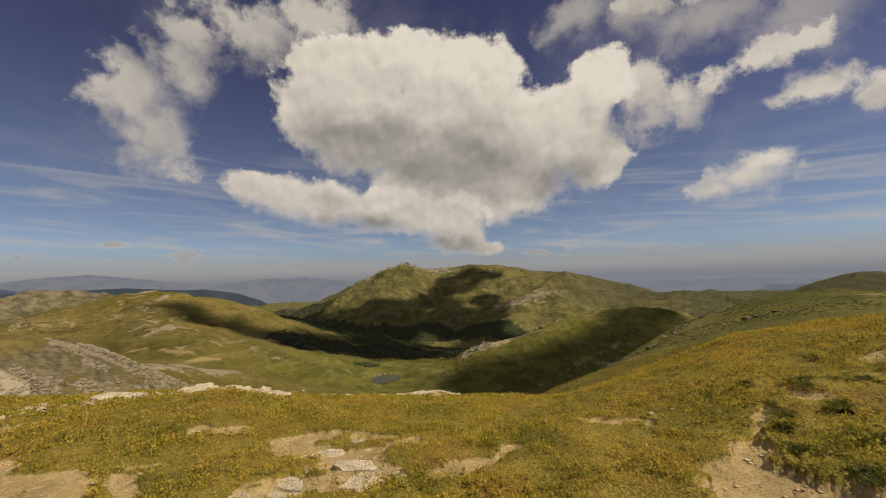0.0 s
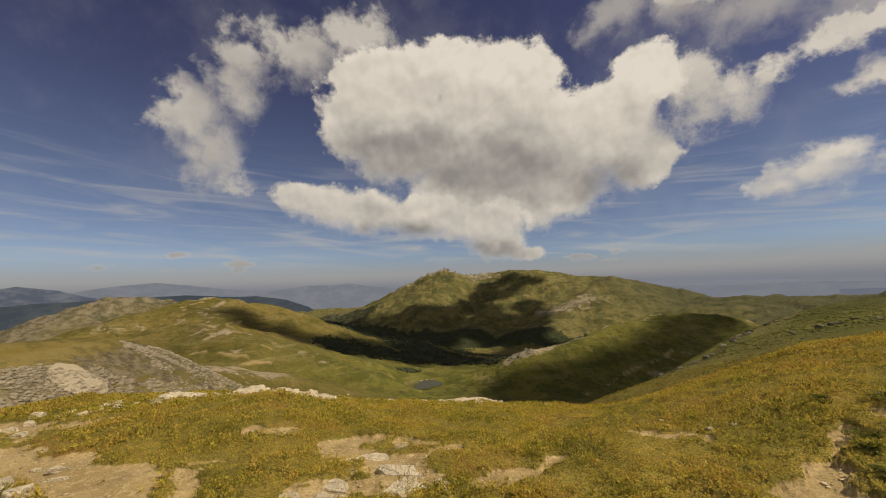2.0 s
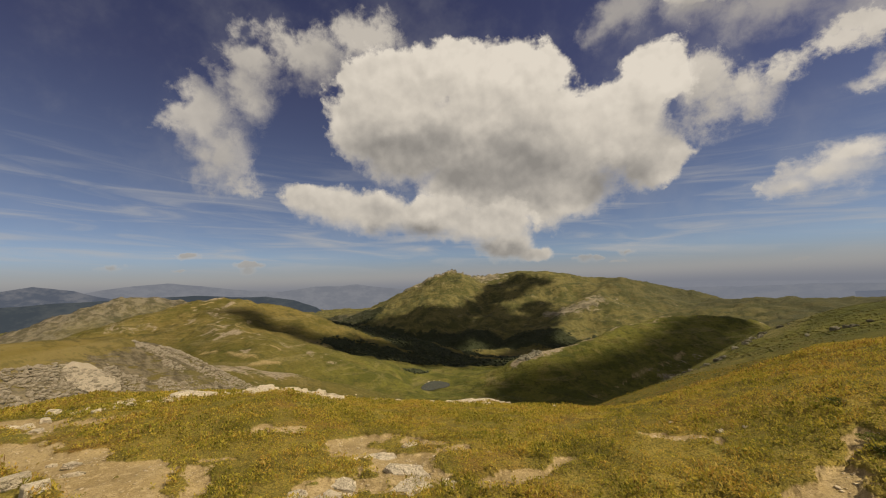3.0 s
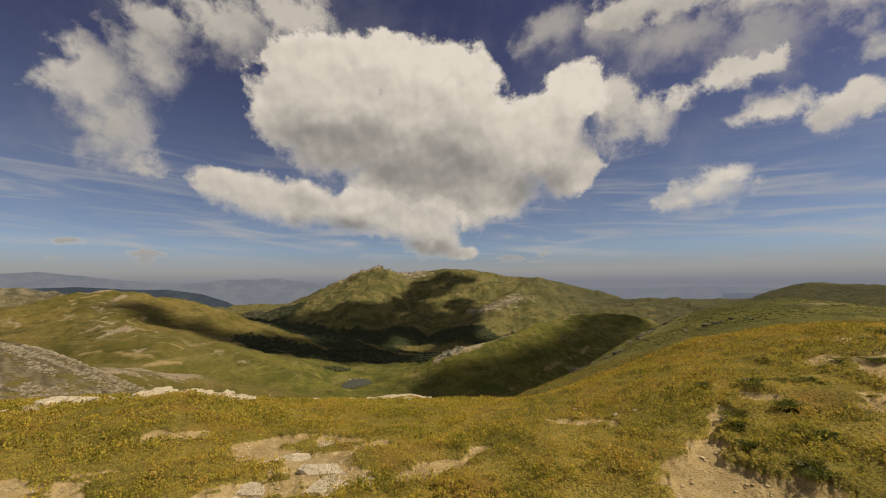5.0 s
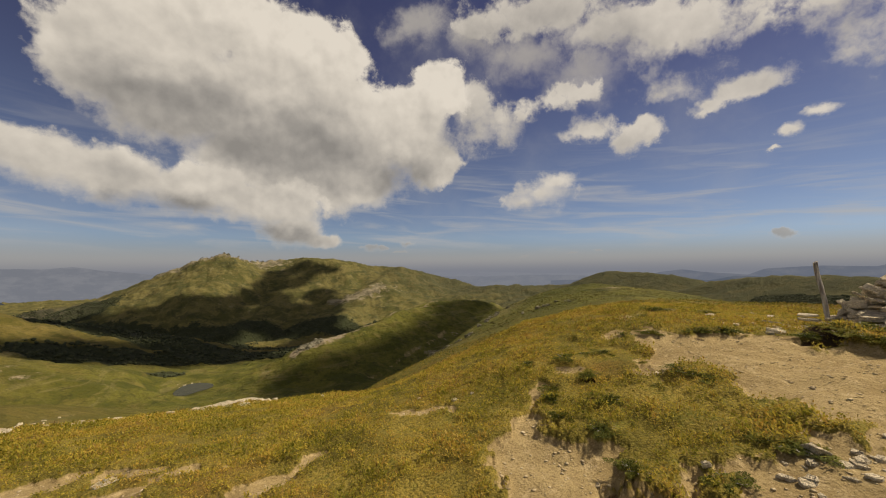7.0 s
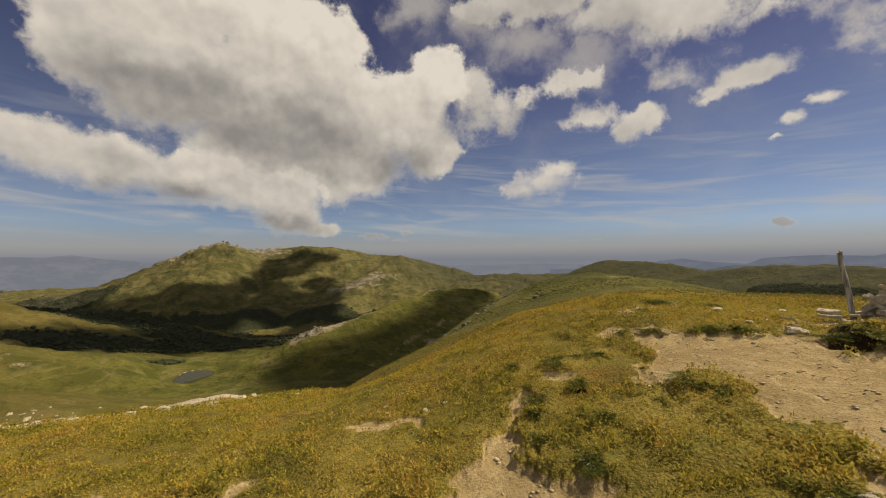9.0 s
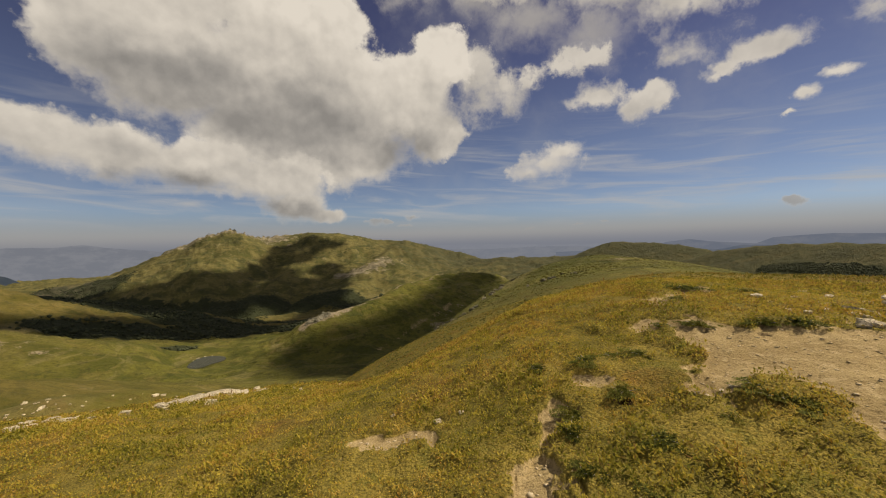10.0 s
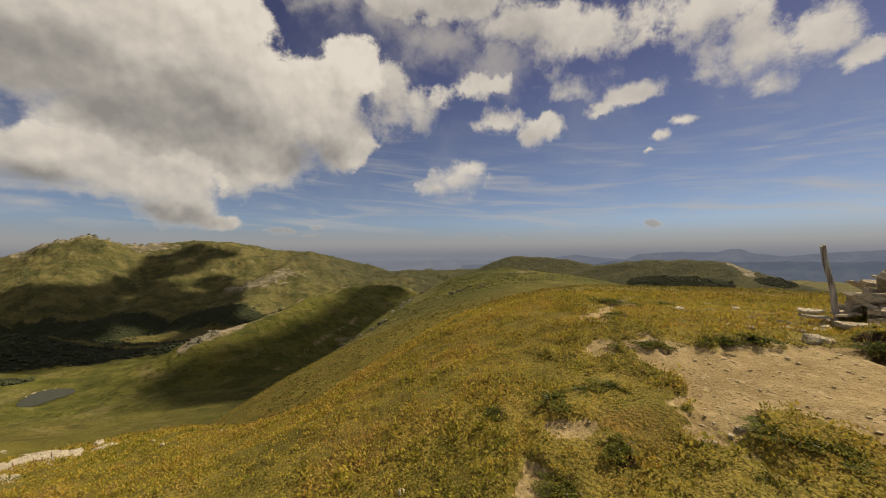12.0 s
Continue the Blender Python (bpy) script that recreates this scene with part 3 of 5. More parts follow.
# low junipers on their hummocks: x, y, half width, height
JUNIPERS = [(3.86, 4.18, 0.15, 0.10), (3.0, 3.42, 0.12, 0.10), (2.76, 3.0, 0.10, 0.08), (2.82, 2.62, 0.13, 0.09), (2.58, 2.10, 0.12, 0.11), (5.83, 3.64, 0.17, 0.14), (6.10, 3.47, 0.17, 0.13),
            (5.42, 4.10, 0.14, 0.12), (2.92, 1.70, 0.11, 0.08), (3.56, 1.66, 0.17, 0.08), (4.36, 2.92, 0.14, 0.05), (4.30, 2.62, 0.12, 0.04), (4.36, 3.99, 0.15, 0.09)]
# the small one at (3.87, 2.88) is added, standing in for a dark hole
JUNIPERS_FAR = [(4.15, 4.12, 0.12, 0.08), (3.63, 3.56, 0.13, 0.12), (3.18, 3.62, 0.13, 0.10), (6.62, 5.09, 0.22, 0.12), (3.5, 4.52, 0.10, 0.09), (6.36, 2.64, 0.16, 0.12), (6.42, 2.36, 0.2, 0.12), (6.34, 2.1, 0.16, 0.1), (6.7, 2.5, 0.22, 0.14), (6.95, 2.36, 0.24, 0.14), (6.3, 1.85, 0.2, 0.12), (3.35, 2.98, 0.14, 0.09), (3.87, 2.88, 0.07, 0.06), (4.26, 2.79, 0.14, 0.07),
                (7.3, 2.0, 0.25, 0.14), (8.6, 6.35, 0.3, 0.14), (9.3, 5.7, 0.2, 0.12), (5.2, 4.35, 0.12, 0.07)]


def lookout(x, y, r):
    """The rounded top on which the path runs: level to the west, a bank up to the cairn's flat in the east."""
    bank = 0.8 * smooth(0.3, 6.5, x - 0.12 * (y - 3))
    a = np.interp(np.degrees(np.arctan2(x, y)), ROUND_AZ, ROUND)
    d = np.maximum(r - 3.0, 0)
    # to the north the brow rolls over more slowly: a lower power with the same skyline
    p = np.interp(np.degrees(np.arctan2(x, y)), [-31, -22, 8, 18], [2.0, 1.46, 1.46, 2.0])
    tip = (-6 * a + np.sqrt(36 * a * a + 6.8 * a)) / (2 * a)
    slope = 2 * a * tip
    reach = np.where(p > 1.99, tip, np.maximum((1.7 / slope - 3.0) / (1 - 1 / p), 0.5))
    c = slope * reach ** (1 - p) / p
    turn = (0.5 / (p * c)) ** (1 / (p - 1))
    return bank - np.where(d < turn, c * d ** p, c * turn ** p + 0.5 * (d - turn))


# small hollows and cut banks in the turf: x, y, half width, depth
HOLES = [(5.60, 3.53, 0.12, 0.03), (5.80, 3.41, 0.10, 0.025),
         (2.30, 2.10, 0.13, 0.09), (2.32, 1.95, 0.11, 0.08), (6.16, 2.58, 0.2, 0.10), (6.22, 2.42, 0.12, 0.06), (6.36, 5.0, 0.1, 0.04), (5.30, 3.95, 0.08, 0.04),
         (3.46, 4.46, 0.08, 0.08), (3.58, 4.62, 0.06, 0.06), (3.74, 4.78, 0.07, 0.06), (3.58, 3.5, 0.09, 0.09), (3.66, 3.4, 0.08, 0.08), (3.98, 2.84, 0.10, 0.09), (3.10, 3.6, 0.12, 0.07), (2.40, 2.16, 0.12, 0.09)]


def hollow(x, y):
    """1 in the middle of the small hollows."""
    best = np.zeros(np.shape(x))
    wob = fbm(x, y, 0.12, 3, 0.6, seed=83)
    for hx, hy, hr, hd in HOLES:
        best = np.maximum(best, smooth(1.0, 0.35, (np.hypot(x - hx, y - hy) + 0.05 * wob) / hr))
    return best


def rim(x, y):
    """Distance behind the cut edge of the turf shelf below the cairn."""
    return (x - 6.08) - 0.41 * (y - 1.7) + 0.07 * fbm(x, y, 0.4, 3, seed=8)


def floor_height(r):
    """The valley floor, by distance from the lookout."""
    return np.interp(r, [0, 8, 12, 40, 100, 200, 300, 360, 420, 520, 600, 700, 1000, 1300, 2000, 3000, 5000],
                     [-3.5, -4, -5, -16, -38, -74, -95, -102.5, -104, -109, -118, -140, -185, -210, -230, -240, -250])


def steep_flank(d):
    """A rounded shoulder that falls off ever more steeply to the left."""
    return np.where(d > 0, 0.34, 0.2) * (np.sqrt(d * d + 81) - 9) + np.where(d > 0, 0.5 * softplus(d - 24, 4), 0)


POND = polar(-8.9, -14.45, 413)


def land(x, y, rough=True):
    """Height of the land."""
    r = np.hypot(x, y)
    k = np.minimum(0.15 + 0.011 * r, 7.0)
    parts = [floor_height(r)]
    warp = fbm(x, y, 240, 3, seed=40) * np.clip(r * 0.03, 0, 40) if rough else 0.0
    xx, yy = x + warp, y - warp
    parts.append(crest(xx, yy, MAIN, flank(0.5, 0.46, 30)))
    parts.append(crest(xx, yy, SPUR_A, flank(0.4, 0.4, 40)))
    parts.append(crest(xx, yy, SPUR_B, flank(0.4, 0.4, 40)))
    parts.append(crest(xx, yy, LEFT_HILL, flank(0.4, 0.33, 25)))
    parts.append(crest(xx, yy, LEFT_ARM, flank(0.35, 0.35, 20)))
    parts.append(crest(xx, yy, LEFT_KNOLL, flank(0.4, 0.4, 15)))
    parts.append(crest(xx, yy, BROWN_RIDGE, flank(0.4, 0.4, 20)))
    parts.append(crest(x, y, SCREE, flank(0.8, 0.72, 3)))
    parts.append(crest(x + 0.3 * warp, y - 0.3 * warp, CRAG_SPUR, flank(0.6, 0.5, 12)))
    parts.append(crest(xx, yy, PLATEAU, flank(0.3, 0.14, 40)))
    parts.append(crest(x + 0.25 * warp, y - 0.25 * warp, TABLE_A, flank(0.5, 0.45, 7)))
    parts.append(crest(x + 0.25 * warp, y - 0.25 * warp, TABLE_B, flank(0.45, 0.45, 7)))
    parts.append(crest(x, y, SHOULDER, flank(0.45, 0.5, 3)))
    parts.append(crest(x, y, NEAR_RIDGE, steep_flank))
    parts.append(lookout(x, y, r))
    top = np.maximum.reduce(parts)
    z = top + k * np.log(sum(np.exp((p - top) / k) for p in parts))
    if rough:
        calm = 1 - 0.65 * smooth(38, 46, np.degrees(np.arctan2(x, y)))
        far = smooth(60, 500, r) * calm
        ridged = 1 - np.abs(fbm(x, y, 260, 5, 0.52, seed=11))
        z = z + far * (ridged - 0.62) * 0.0085 * r + calm * smooth(90, 320, r) * (1 - np.abs(fbm(x + 0.4 * y, y, 62, 5, 0.55, seed=15)) - 0.6) * np.clip(0.008 * r, 0, 8) * smooth(30, 90, np.hypot(x - POND[0], y - POND[1]))
        z = z + smooth(20, 70, r) * fbm(x, y, 18, 4, 0.5, seed=23) * np.clip(r * 0.004, 0, 1.2)
        z = z + fbm(x, y, 1.1, 4, 0.5, seed=5) * 0.028 * smooth(60, 15, r) + fbm(x, y, 5.0, 3, seed=6) * 0.07 * smooth(3, 9, r) * smooth(120, 40, r)
        z = z + fbm(x, y, 0.42, 3, 0.5, seed=9) * 0.028 * smooth(2.0, 3.2, r) * smooth(30, 12, r)
        for jx, jy, jr, jh in JUNIPERS + JUNIPERS_FAR:
            z = z + 0.3 * jh * np.exp(-((x - jx) ** 2 + (y - jy) ** 2) / (1.1 * jr) ** 2)
        # the turf shelf below the cairn, cut back by the path
        for hx, hy, hr, hd in HOLES:
            z = z - 0.8 * hd * smooth(1.0, 0.3, np.hypot(x - hx, y - hy) / hr)
        z = z + 0.10 * smooth(0.0, 0.09, rim(x, y)) * smooth(2.95, 2.75, y) * smooth(0.6, 1.2, y) * smooth(9.5, 8.0, x)
        # the broken summit of the big mountain
        azim = np.degrees(np.arctan2(x, y))
        summit = smooth(-13.0, -9.5, azim) * smooth(1.5, -2.5, azim) * smooth(1780, 1930, r) * smooth(2160, 2040, r)
        z = z + summit * (8.5 * (1 - 2.2 * np.abs(fbm(x, y, 46, 4, 0.6, seed=57))) - 1.5)
        near_pond = smooth(45, 18, np.hypot(x - POND[0], (y - POND[1])))
        z = z * (1 - near_pond) + (POND[2] - 0.6) * near_pond
    return z


# ---- the ground: one sheet, fine near the path, out to the horizon ----
def ground_mesh(name):
    az = np.radians(np.concatenate([np.arange(-66, 100, 0.19), np.arange(100, 294, 1.6)]))
    rings = 0.45 * 1.0148 ** np.arange(0, 640)
    rings = np.concatenate([rings[rings < 4850], [4860]])
    cx, cy = 0.4, 0.6
    na, nr = len(az), len(rings)
    x = cx + rings[:, None] * np.sin(az)[None, :]
    y = cy + rings[:, None] * np.cos(az)[None, :]
    x, y = np.append(x.ravel(), cx), np.append(y.ravel(), cy)
    z = land(x, y)
    me = bpy.data.meshes.new(name)
    i = np.arange(nr - 1)[:, None] * na + np.arange(na)[None, :]
    j = np.arange(nr - 1)[:, None] * na + (np.arange(na)[None, :] + 1) % na
    quads = np.stack([i, j, j + na, i + na], -1).reshape(-1, 4)[:, ::-1]
    fan = np.stack([np.full(na, nr * na), (np.arange(na) + 1) % na, np.arange(na)], -1)[:, ::-1]
    mesh_from(me, np.stack([x, y, z], 1), [quads, fan])
    return me, x, y, z


def mesh_from(me, verts, groups):
    """Fill a mesh from arrays: the places, and faces in groups of one corner count each."""
    loops = np.concatenate([g.ravel() for g in groups]).astype(np.int32)
    sizes = np.concatenate([np.full(len(g), g.shape[1]) for g in groups])
    me.vertices.add(len(verts))
    me.vertices.foreach_set("co", np.asarray(verts, np.float32).ravel())
    me.loops.add(len(loops))
    me.loops.foreach_set("vertex_index", loops)
    me.polygons.add(len(sizes))
    me.polygons.foreach_set("loop_start", np.concatenate([[0], np.cumsum(sizes)[:-1]]).astype(np.int32))
    me.update(calc_edges=True)
    me.validate()
    return me


def channel(me, name, values):
    a = me.attributes.new(name, "FLOAT", "POINT")
    a.data.foreach_set("value", np.asarray(values, np.float32))


ground_data, gx, gy, gz = ground_mesh("ground")
ground_data.polygons.foreach_set("use_smooth", np.ones(len(ground_data.polygons), bool))
ground = tagged(new("ground", ground_data), "mountain pasture of short yellow-green turf with bare soil", "ground", kind="structure")
# the worn path below the turf shelf
TREAD = [(3.1, 3.85), (2.66, 3.62), (2.14, 3.29), (1.86, 2.9), (1.74, 2.5), (1.62, 1.8), (1.65, 0.9), (2.4, 0.9), (2.4, 1.5), (2.38, 1.95), (2.48, 2.2), (2.74, 2.42), (2.64, 2.6), (2.57, 2.8), (2.7, 3.22), (2.98, 3.6)]
# the trampled flat below the cairn
FLAT = [(5.02, 4.36), (5.3, 4.28), (5.4, 3.9), (5.92, 3.3), (6.45, 3.45), (6.35, 3.1), (5.98, 2.8), (5.95, 2.5), (6.25, 2.2), (6.15, 1.7), (6.6, 0.9), (8.0, -4.0), (4.0, -4.0), (3.0, 0.4), (2.5, 1.3), (2.62, 1.66), (2.95, 1.58), (3.28, 1.7), (3.45, 1.52),
        (3.55, 1.4), (3.97, 1.57), (3.97, 1.78), (4.12, 2.02), (4.42, 2.09), (4.5, 2.42), (4.46, 2.77), (4.62, 2.98), (4.28, 3.05), (4.24, 3.19), (4.62, 3.42), (4.88, 3.99)]
# worn ground: x0, y0, x1, y1, half width
WEST_TRACK = [(-2.7, 2.2, -3.1, 3.0, 0.5), (-3.1, 3.0, -4.6, 3.75, 0.36), (-4.6, 3.75, -6.0, 4.0, 0.26), (-6.2, 5.1, -8.5, 5.5, 0.35), (-2.7, 2.2, -2.5, -2.0, 0.6)]
PATCHES = [(1.70, 4.46, 1.90, 4.36, 0.26), (0.0, 3.56, 0.4, 3.82, 0.17), (0.4, 3.82, 0.7, 4.08, 0.13), (-0.74, 4.12, -0.4, 4.38, 0.2), (-0.4, 4.38, -0.1, 4.33, 0.12), (-1.8, 4.6, -1.5, 4.8, 0.22), (-3.05, 4.85, -2.7, 4.9, 0.15), (-1.35, 4.15, -0.7, 3.6, 0.34), (-1.3, 3.3, -1.05, 3.5, 0.25), (-1.1, 4.7, -0.7, 4.6, 0.16),
           (6.2, 5.15, 7.4, 5.75, 0.22), (7.4, 5.75, 9.6, 6.5, 0.26), (3.6, 3.95, 3.66, 3.86, 0.11), (2.95, 3.62, 3.02, 3.66, 0.12)]


def inside(x, y, outline):
    """Distance to an outline, positive inside it."""
    best, odd = np.full(np.shape(x), 1e9), np.zeros(np.shape(x), bool)
    for (x0, y0), (x1, y1) in zip(outline, outline[1:] + outline[:1]):
        dx, dy = x1 - x0, y1 - y0
        t = np.clip(((x - x0) * dx + (y - y0) * dy) / (dx * dx + dy * dy), 0, 1)
        best = np.minimum(best, np.hypot(x - x0 - t * dx, y - y0 - t * dy))
        if dy:
            odd ^= ((y0 > y) != (y1 > y)) & (x < x0 + (y - y0) * dx / dy)
    return np.where(odd, best, -best)


def worn(x, y):
    """1 on bare soil, 0 on turf."""
    x, y = np.atleast_1d(x), np.atleast_1d(y)
    best = np.full(np.shape(x), -9.0)
    for x0, y0, x1, y1, hw in WEST_TRACK + PATCHES:
        dx, dy = x1 - x0, y1 - y0
        t = np.clip(((x - x0) * dx + (y - y0) * dy) / (dx * dx + dy * dy), 0, 1)
        best = np.maximum(best, 1 - np.hypot(x - x0 - t * dx, y - y0 - t * dy) / hw)
    close = np.hypot(x, y) < 11
    best[close] = np.maximum(best[close], np.clip((inside(x[close], y[close], FLAT) + 0.06) / 0.36, -9, 1))
    best[close] = np.maximum(best[close], np.clip((inside(x[close], y[close], TREAD) + 0.03) / 0.22, -9, 1))
    rag = fbm(x, y, 0.5, 5, 0.7, seed=77) * 0.6
    shelf = smooth(-0.02, 0.06, rim(x, y)) * smooth(2.95, 2.75, y) * smooth(0.6, 1.2, y)
    return smooth(-0.28, 0.28, np.maximum(best, -2) + rag) * (1 - shelf)


def band(x, y, line, hw):
    """Closeness to a line, 1 on it and 0 at hw."""
    best = np.zeros(np.shape(x))
    for a, b in zip(line, line[1:]):
        dx, dy = b[0] - a[0], b[1] - a[1]
        t = np.clip(((x - a[0]) * dx + (y - a[1]) * dy) / (dx * dx + dy * dy), 0, 1)
        best = np.maximum(best, 1 - np.hypot(x - a[0] - t * dx, y - a[1] - t * dy) / hw)
    return np.clip(best, 0, 1)


# woods in the valley: plan lines and half widths
WOODS = [([(-330, 760), (-230, 700), (-120, 660), (0, 620), (60, 560)], 95), ([(-460, 1250), (-260, 1220), (-140, 1190)], 150), ([(-260, 900), (-120, 860), (40, 820), (150, 900)], 90), ([(120, 1220), (200, 1120)], 90), ([(-650, 1500), (-330, 1330), (-60, 1280), (150, 1180)], 120),
         ([(-850, 1950), (-680, 1800), (-570, 1650)], 115), ([(-98, 452), (-92, 458)], 18), ([(-200, 500), (-150, 530), (-100, 565), (-50, 565), (10, 535)], 42), ([(890, 428), (912, 374), (922, 312), (918, 270)], 27), ([(1000, 190), (980, 215)], 20)]


def woodland(x, y):
    return np.maximum.reduce([band(x, y, line, hw) ** 0.5 for line, hw in WOODS])


def worn_depth(x, y, bare, r):
    """How deep the worn ground lies: the path is cut into the turf, the flats hardly."""
    cut = smooth(3.5, 3.0, x) * smooth(1.4, 1.8, x) * smooth(4.1, 3.8, y)
    return (0.045 * bare * (1 - cut) + 0.07 * smooth(0.2, 0.8, bare) * cut) * smooth(20, 10, r)


gr = np.hypot(gx, gy)
bare = worn(gx, gy) * (gr < 40)
gz = gz - worn_depth(gx, gy, bare, gr)
pos = np.stack([gx, gy, gz], 1).astype(np.float32)
ground_data.vertices.foreach_set("co", pos.ravel())
ground_data.update()
# eroded tracks along the western hill
HILL_TRACKS = [[(-330, 462), (-319, 441), (-285, 415), (-253, 388), (-210, 357), (-178, 335)], [(-408, 443), (-350, 424), (-307, 412)], [(-225, 300), (-199, 314), (-182, 318)], [(-440, 445), (-428, 480), (-412, 517)], [(-270, 330), (-240, 318), (-215, 322)]]
for line in HILL_TRACKS:
    bare = np.maximum(bare, 0.62 * band(gx + 12 * fbm(gx, gy, 40, 3, seed=88), gy + 8 * fbm(gx, gy, 25, 3, seed=89), line, 7) ** 0.5 * smooth(-0.55, 0.35, fbm(gx, gy, 22, 4, 0.6, seed=84)))
# shade along the shelf's cut rim and in hollows, painted through the ground colour
cut = smooth(-0.08, -0.01, rim(gx, gy)) * smooth(0.12, 0.05, rim(gx, gy)) * smooth(2.95, 2.75, gy) * smooth(2.2, 2.5, gy) * (gr < 12)
channel(ground_data, "hollow_shade", np.maximum(cut, 0.6 * hollow(gx, gy)) * (gr < 12))
channel(ground_data, "near", smooth(60, 14, gr))
scree = band(gx, gy, SCREE, 34) * (gr < 76) * smooth(14, 24, gr)
crag = np.maximum(band(gx, gy, [polar(3.0, -12, 418), polar(5.2, -10.2, 430), polar(7.0, -9.8, 440)], 16), 0.55 * band(gx, gy, CRAG_SPUR, 12))
peak = band(gx, gy, [polar(-11.5, 0, 2030), polar(-7.6, 1, 2000), polar(-6.2, 1, 1980), polar(-4.5, 1, 1980), polar(0.0, 1, 1980)], 150)
face = band(gx, gy, [polar(10.0, -3, 1520), polar(13.0, -3, 1540), polar(15.0, -2, 1600)], 110)
channel(ground_data, "rock", np.maximum.reduce([0.85 * scree * smooth(2.6, 4.0, crest(gx, gy, SCREE, lambda d: 0 * d) - gz), crag, 0.9 * peak, 0.88 * face, 0.95 * band(gx, gy, [polar(73.8, 0, 1075), polar(75.2, 0, 1050), polar(76.0, 0, 1030)], 26), 0.62 * band(gx, gy, LEFT_KNOLL, 60), 0.46 * band(gx, gy, LEFT_ARM, 60), 0.34 * band(gx, gy, LEFT_HILL, 70), 0.42 * band(gx, gy, [polar(18, 0, 330), polar(22, 0, 420), polar(26, 0, 500)], 40), 0.34 * band(gx, gy, NEAR_RIDGE, 40) * (gr > 30)]))
channel(ground_data, "scree", scree)
gully = band(gx + 6 * fbm(gx, gy, 30, 3, seed=86), gy, [(215, 468), (175, 436), (139, 408), (112, 384), (92, 365)], 10)
bare = np.maximum(bare, 0.62 * gully * smooth(-0.5, 0.3, fbm(gx, gy, 9, 4, 0.6, seed=87)))
channel(ground_data, "bare", bare)
channel(ground_data, "lush", np.maximum.reduce([np.clip(1.6 * band(gx, gy, CRAG_SPUR, 260), 0, 1), np.clip(2 * band(gx, gy, NEAR_RIDGE, 60), 0, 1), 0.6 * band(gx, gy, [POND, polar(-8, -14, 500)], 160)]) * smooth(900, 700, gr))
# heath tone by distance, greyed in the colour as haze would
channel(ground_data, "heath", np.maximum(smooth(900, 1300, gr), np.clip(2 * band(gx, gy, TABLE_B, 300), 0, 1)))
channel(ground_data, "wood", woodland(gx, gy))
channel(ground_data, "dusky", np.clip(2 * np.maximum.reduce([band(gx, gy, TABLE_A, 320), band(gx, gy, TABLE_B, 300), 0.6 * band(gx, gy, PLATEAU, 500)]), 0, 1))
channel(ground_data, "dry", band(gx, gy, BROWN_RIDGE, 500))
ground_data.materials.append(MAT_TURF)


def surface_z(x, y):
    """Height of the finished ground."""
    x, y = np.asarray(x, float), np.asarray(y, float)
    r = np.hypot(x, y)
    return land(x, y) - worn_depth(x, y, worn(x, y), r) * (r < 40)


# ---- far ranges behind the land ----
def far_range(profile, d, swing, seed, mat, label):
    """A far range: skyline given by bearing and height angle, roughened by swing degrees."""
    u = np.linspace(profile[0][0], profile[-1][0], 600)
    az = np.radians(u)
    top = np.interp(u, [p[0] for p in profile], [p[1] for p in profile]) + swing * (0.6 * fbm(u, 0 * u, 9, 5, 0.5, seed=seed) + 0.25 * fbm(u, 0 * u + 5, 2.0, 4, 0.55, seed=seed + 9))
    rows = []
    for f in (0.0, 0.35, 0.7, 1.0):
        dd = d * (0.94 + 0.06 * f)
        rows.append(np.stack([dd * np.sin(az), dd * np.cos(az), EYE + (1 - f) * -340 + f * dd * np.tan(np.radians(top))], 1))
    na = len(az)
    i = np.arange(3)[:, None] * na + np.arange(na - 1)[None, :]
    quads = np.stack([i, i + 1, i + 1 + na, i + na], -1).reshape(-1, 4)
    me = mesh_from(bpy.data.meshes.new("far_range"), np.concatenate(rows), [quads])
    me.materials.append(mat)
    return tagged(new("backdrop", me), label, "mountains", kind="structure")


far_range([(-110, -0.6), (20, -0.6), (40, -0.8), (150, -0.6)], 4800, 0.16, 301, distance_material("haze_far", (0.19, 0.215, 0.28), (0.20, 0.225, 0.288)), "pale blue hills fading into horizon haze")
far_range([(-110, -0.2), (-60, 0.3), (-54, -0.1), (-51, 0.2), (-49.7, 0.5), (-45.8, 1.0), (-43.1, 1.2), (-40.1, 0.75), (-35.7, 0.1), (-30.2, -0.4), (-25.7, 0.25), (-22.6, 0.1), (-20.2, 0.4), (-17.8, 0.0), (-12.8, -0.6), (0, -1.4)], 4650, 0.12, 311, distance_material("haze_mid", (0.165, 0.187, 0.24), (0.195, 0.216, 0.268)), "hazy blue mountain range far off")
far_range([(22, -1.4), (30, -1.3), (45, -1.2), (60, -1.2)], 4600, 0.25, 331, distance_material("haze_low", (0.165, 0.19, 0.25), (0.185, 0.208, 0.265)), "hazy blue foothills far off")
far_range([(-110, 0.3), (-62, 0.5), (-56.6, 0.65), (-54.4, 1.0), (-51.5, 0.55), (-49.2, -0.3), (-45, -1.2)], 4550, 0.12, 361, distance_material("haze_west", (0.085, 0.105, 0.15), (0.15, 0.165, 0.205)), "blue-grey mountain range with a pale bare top")
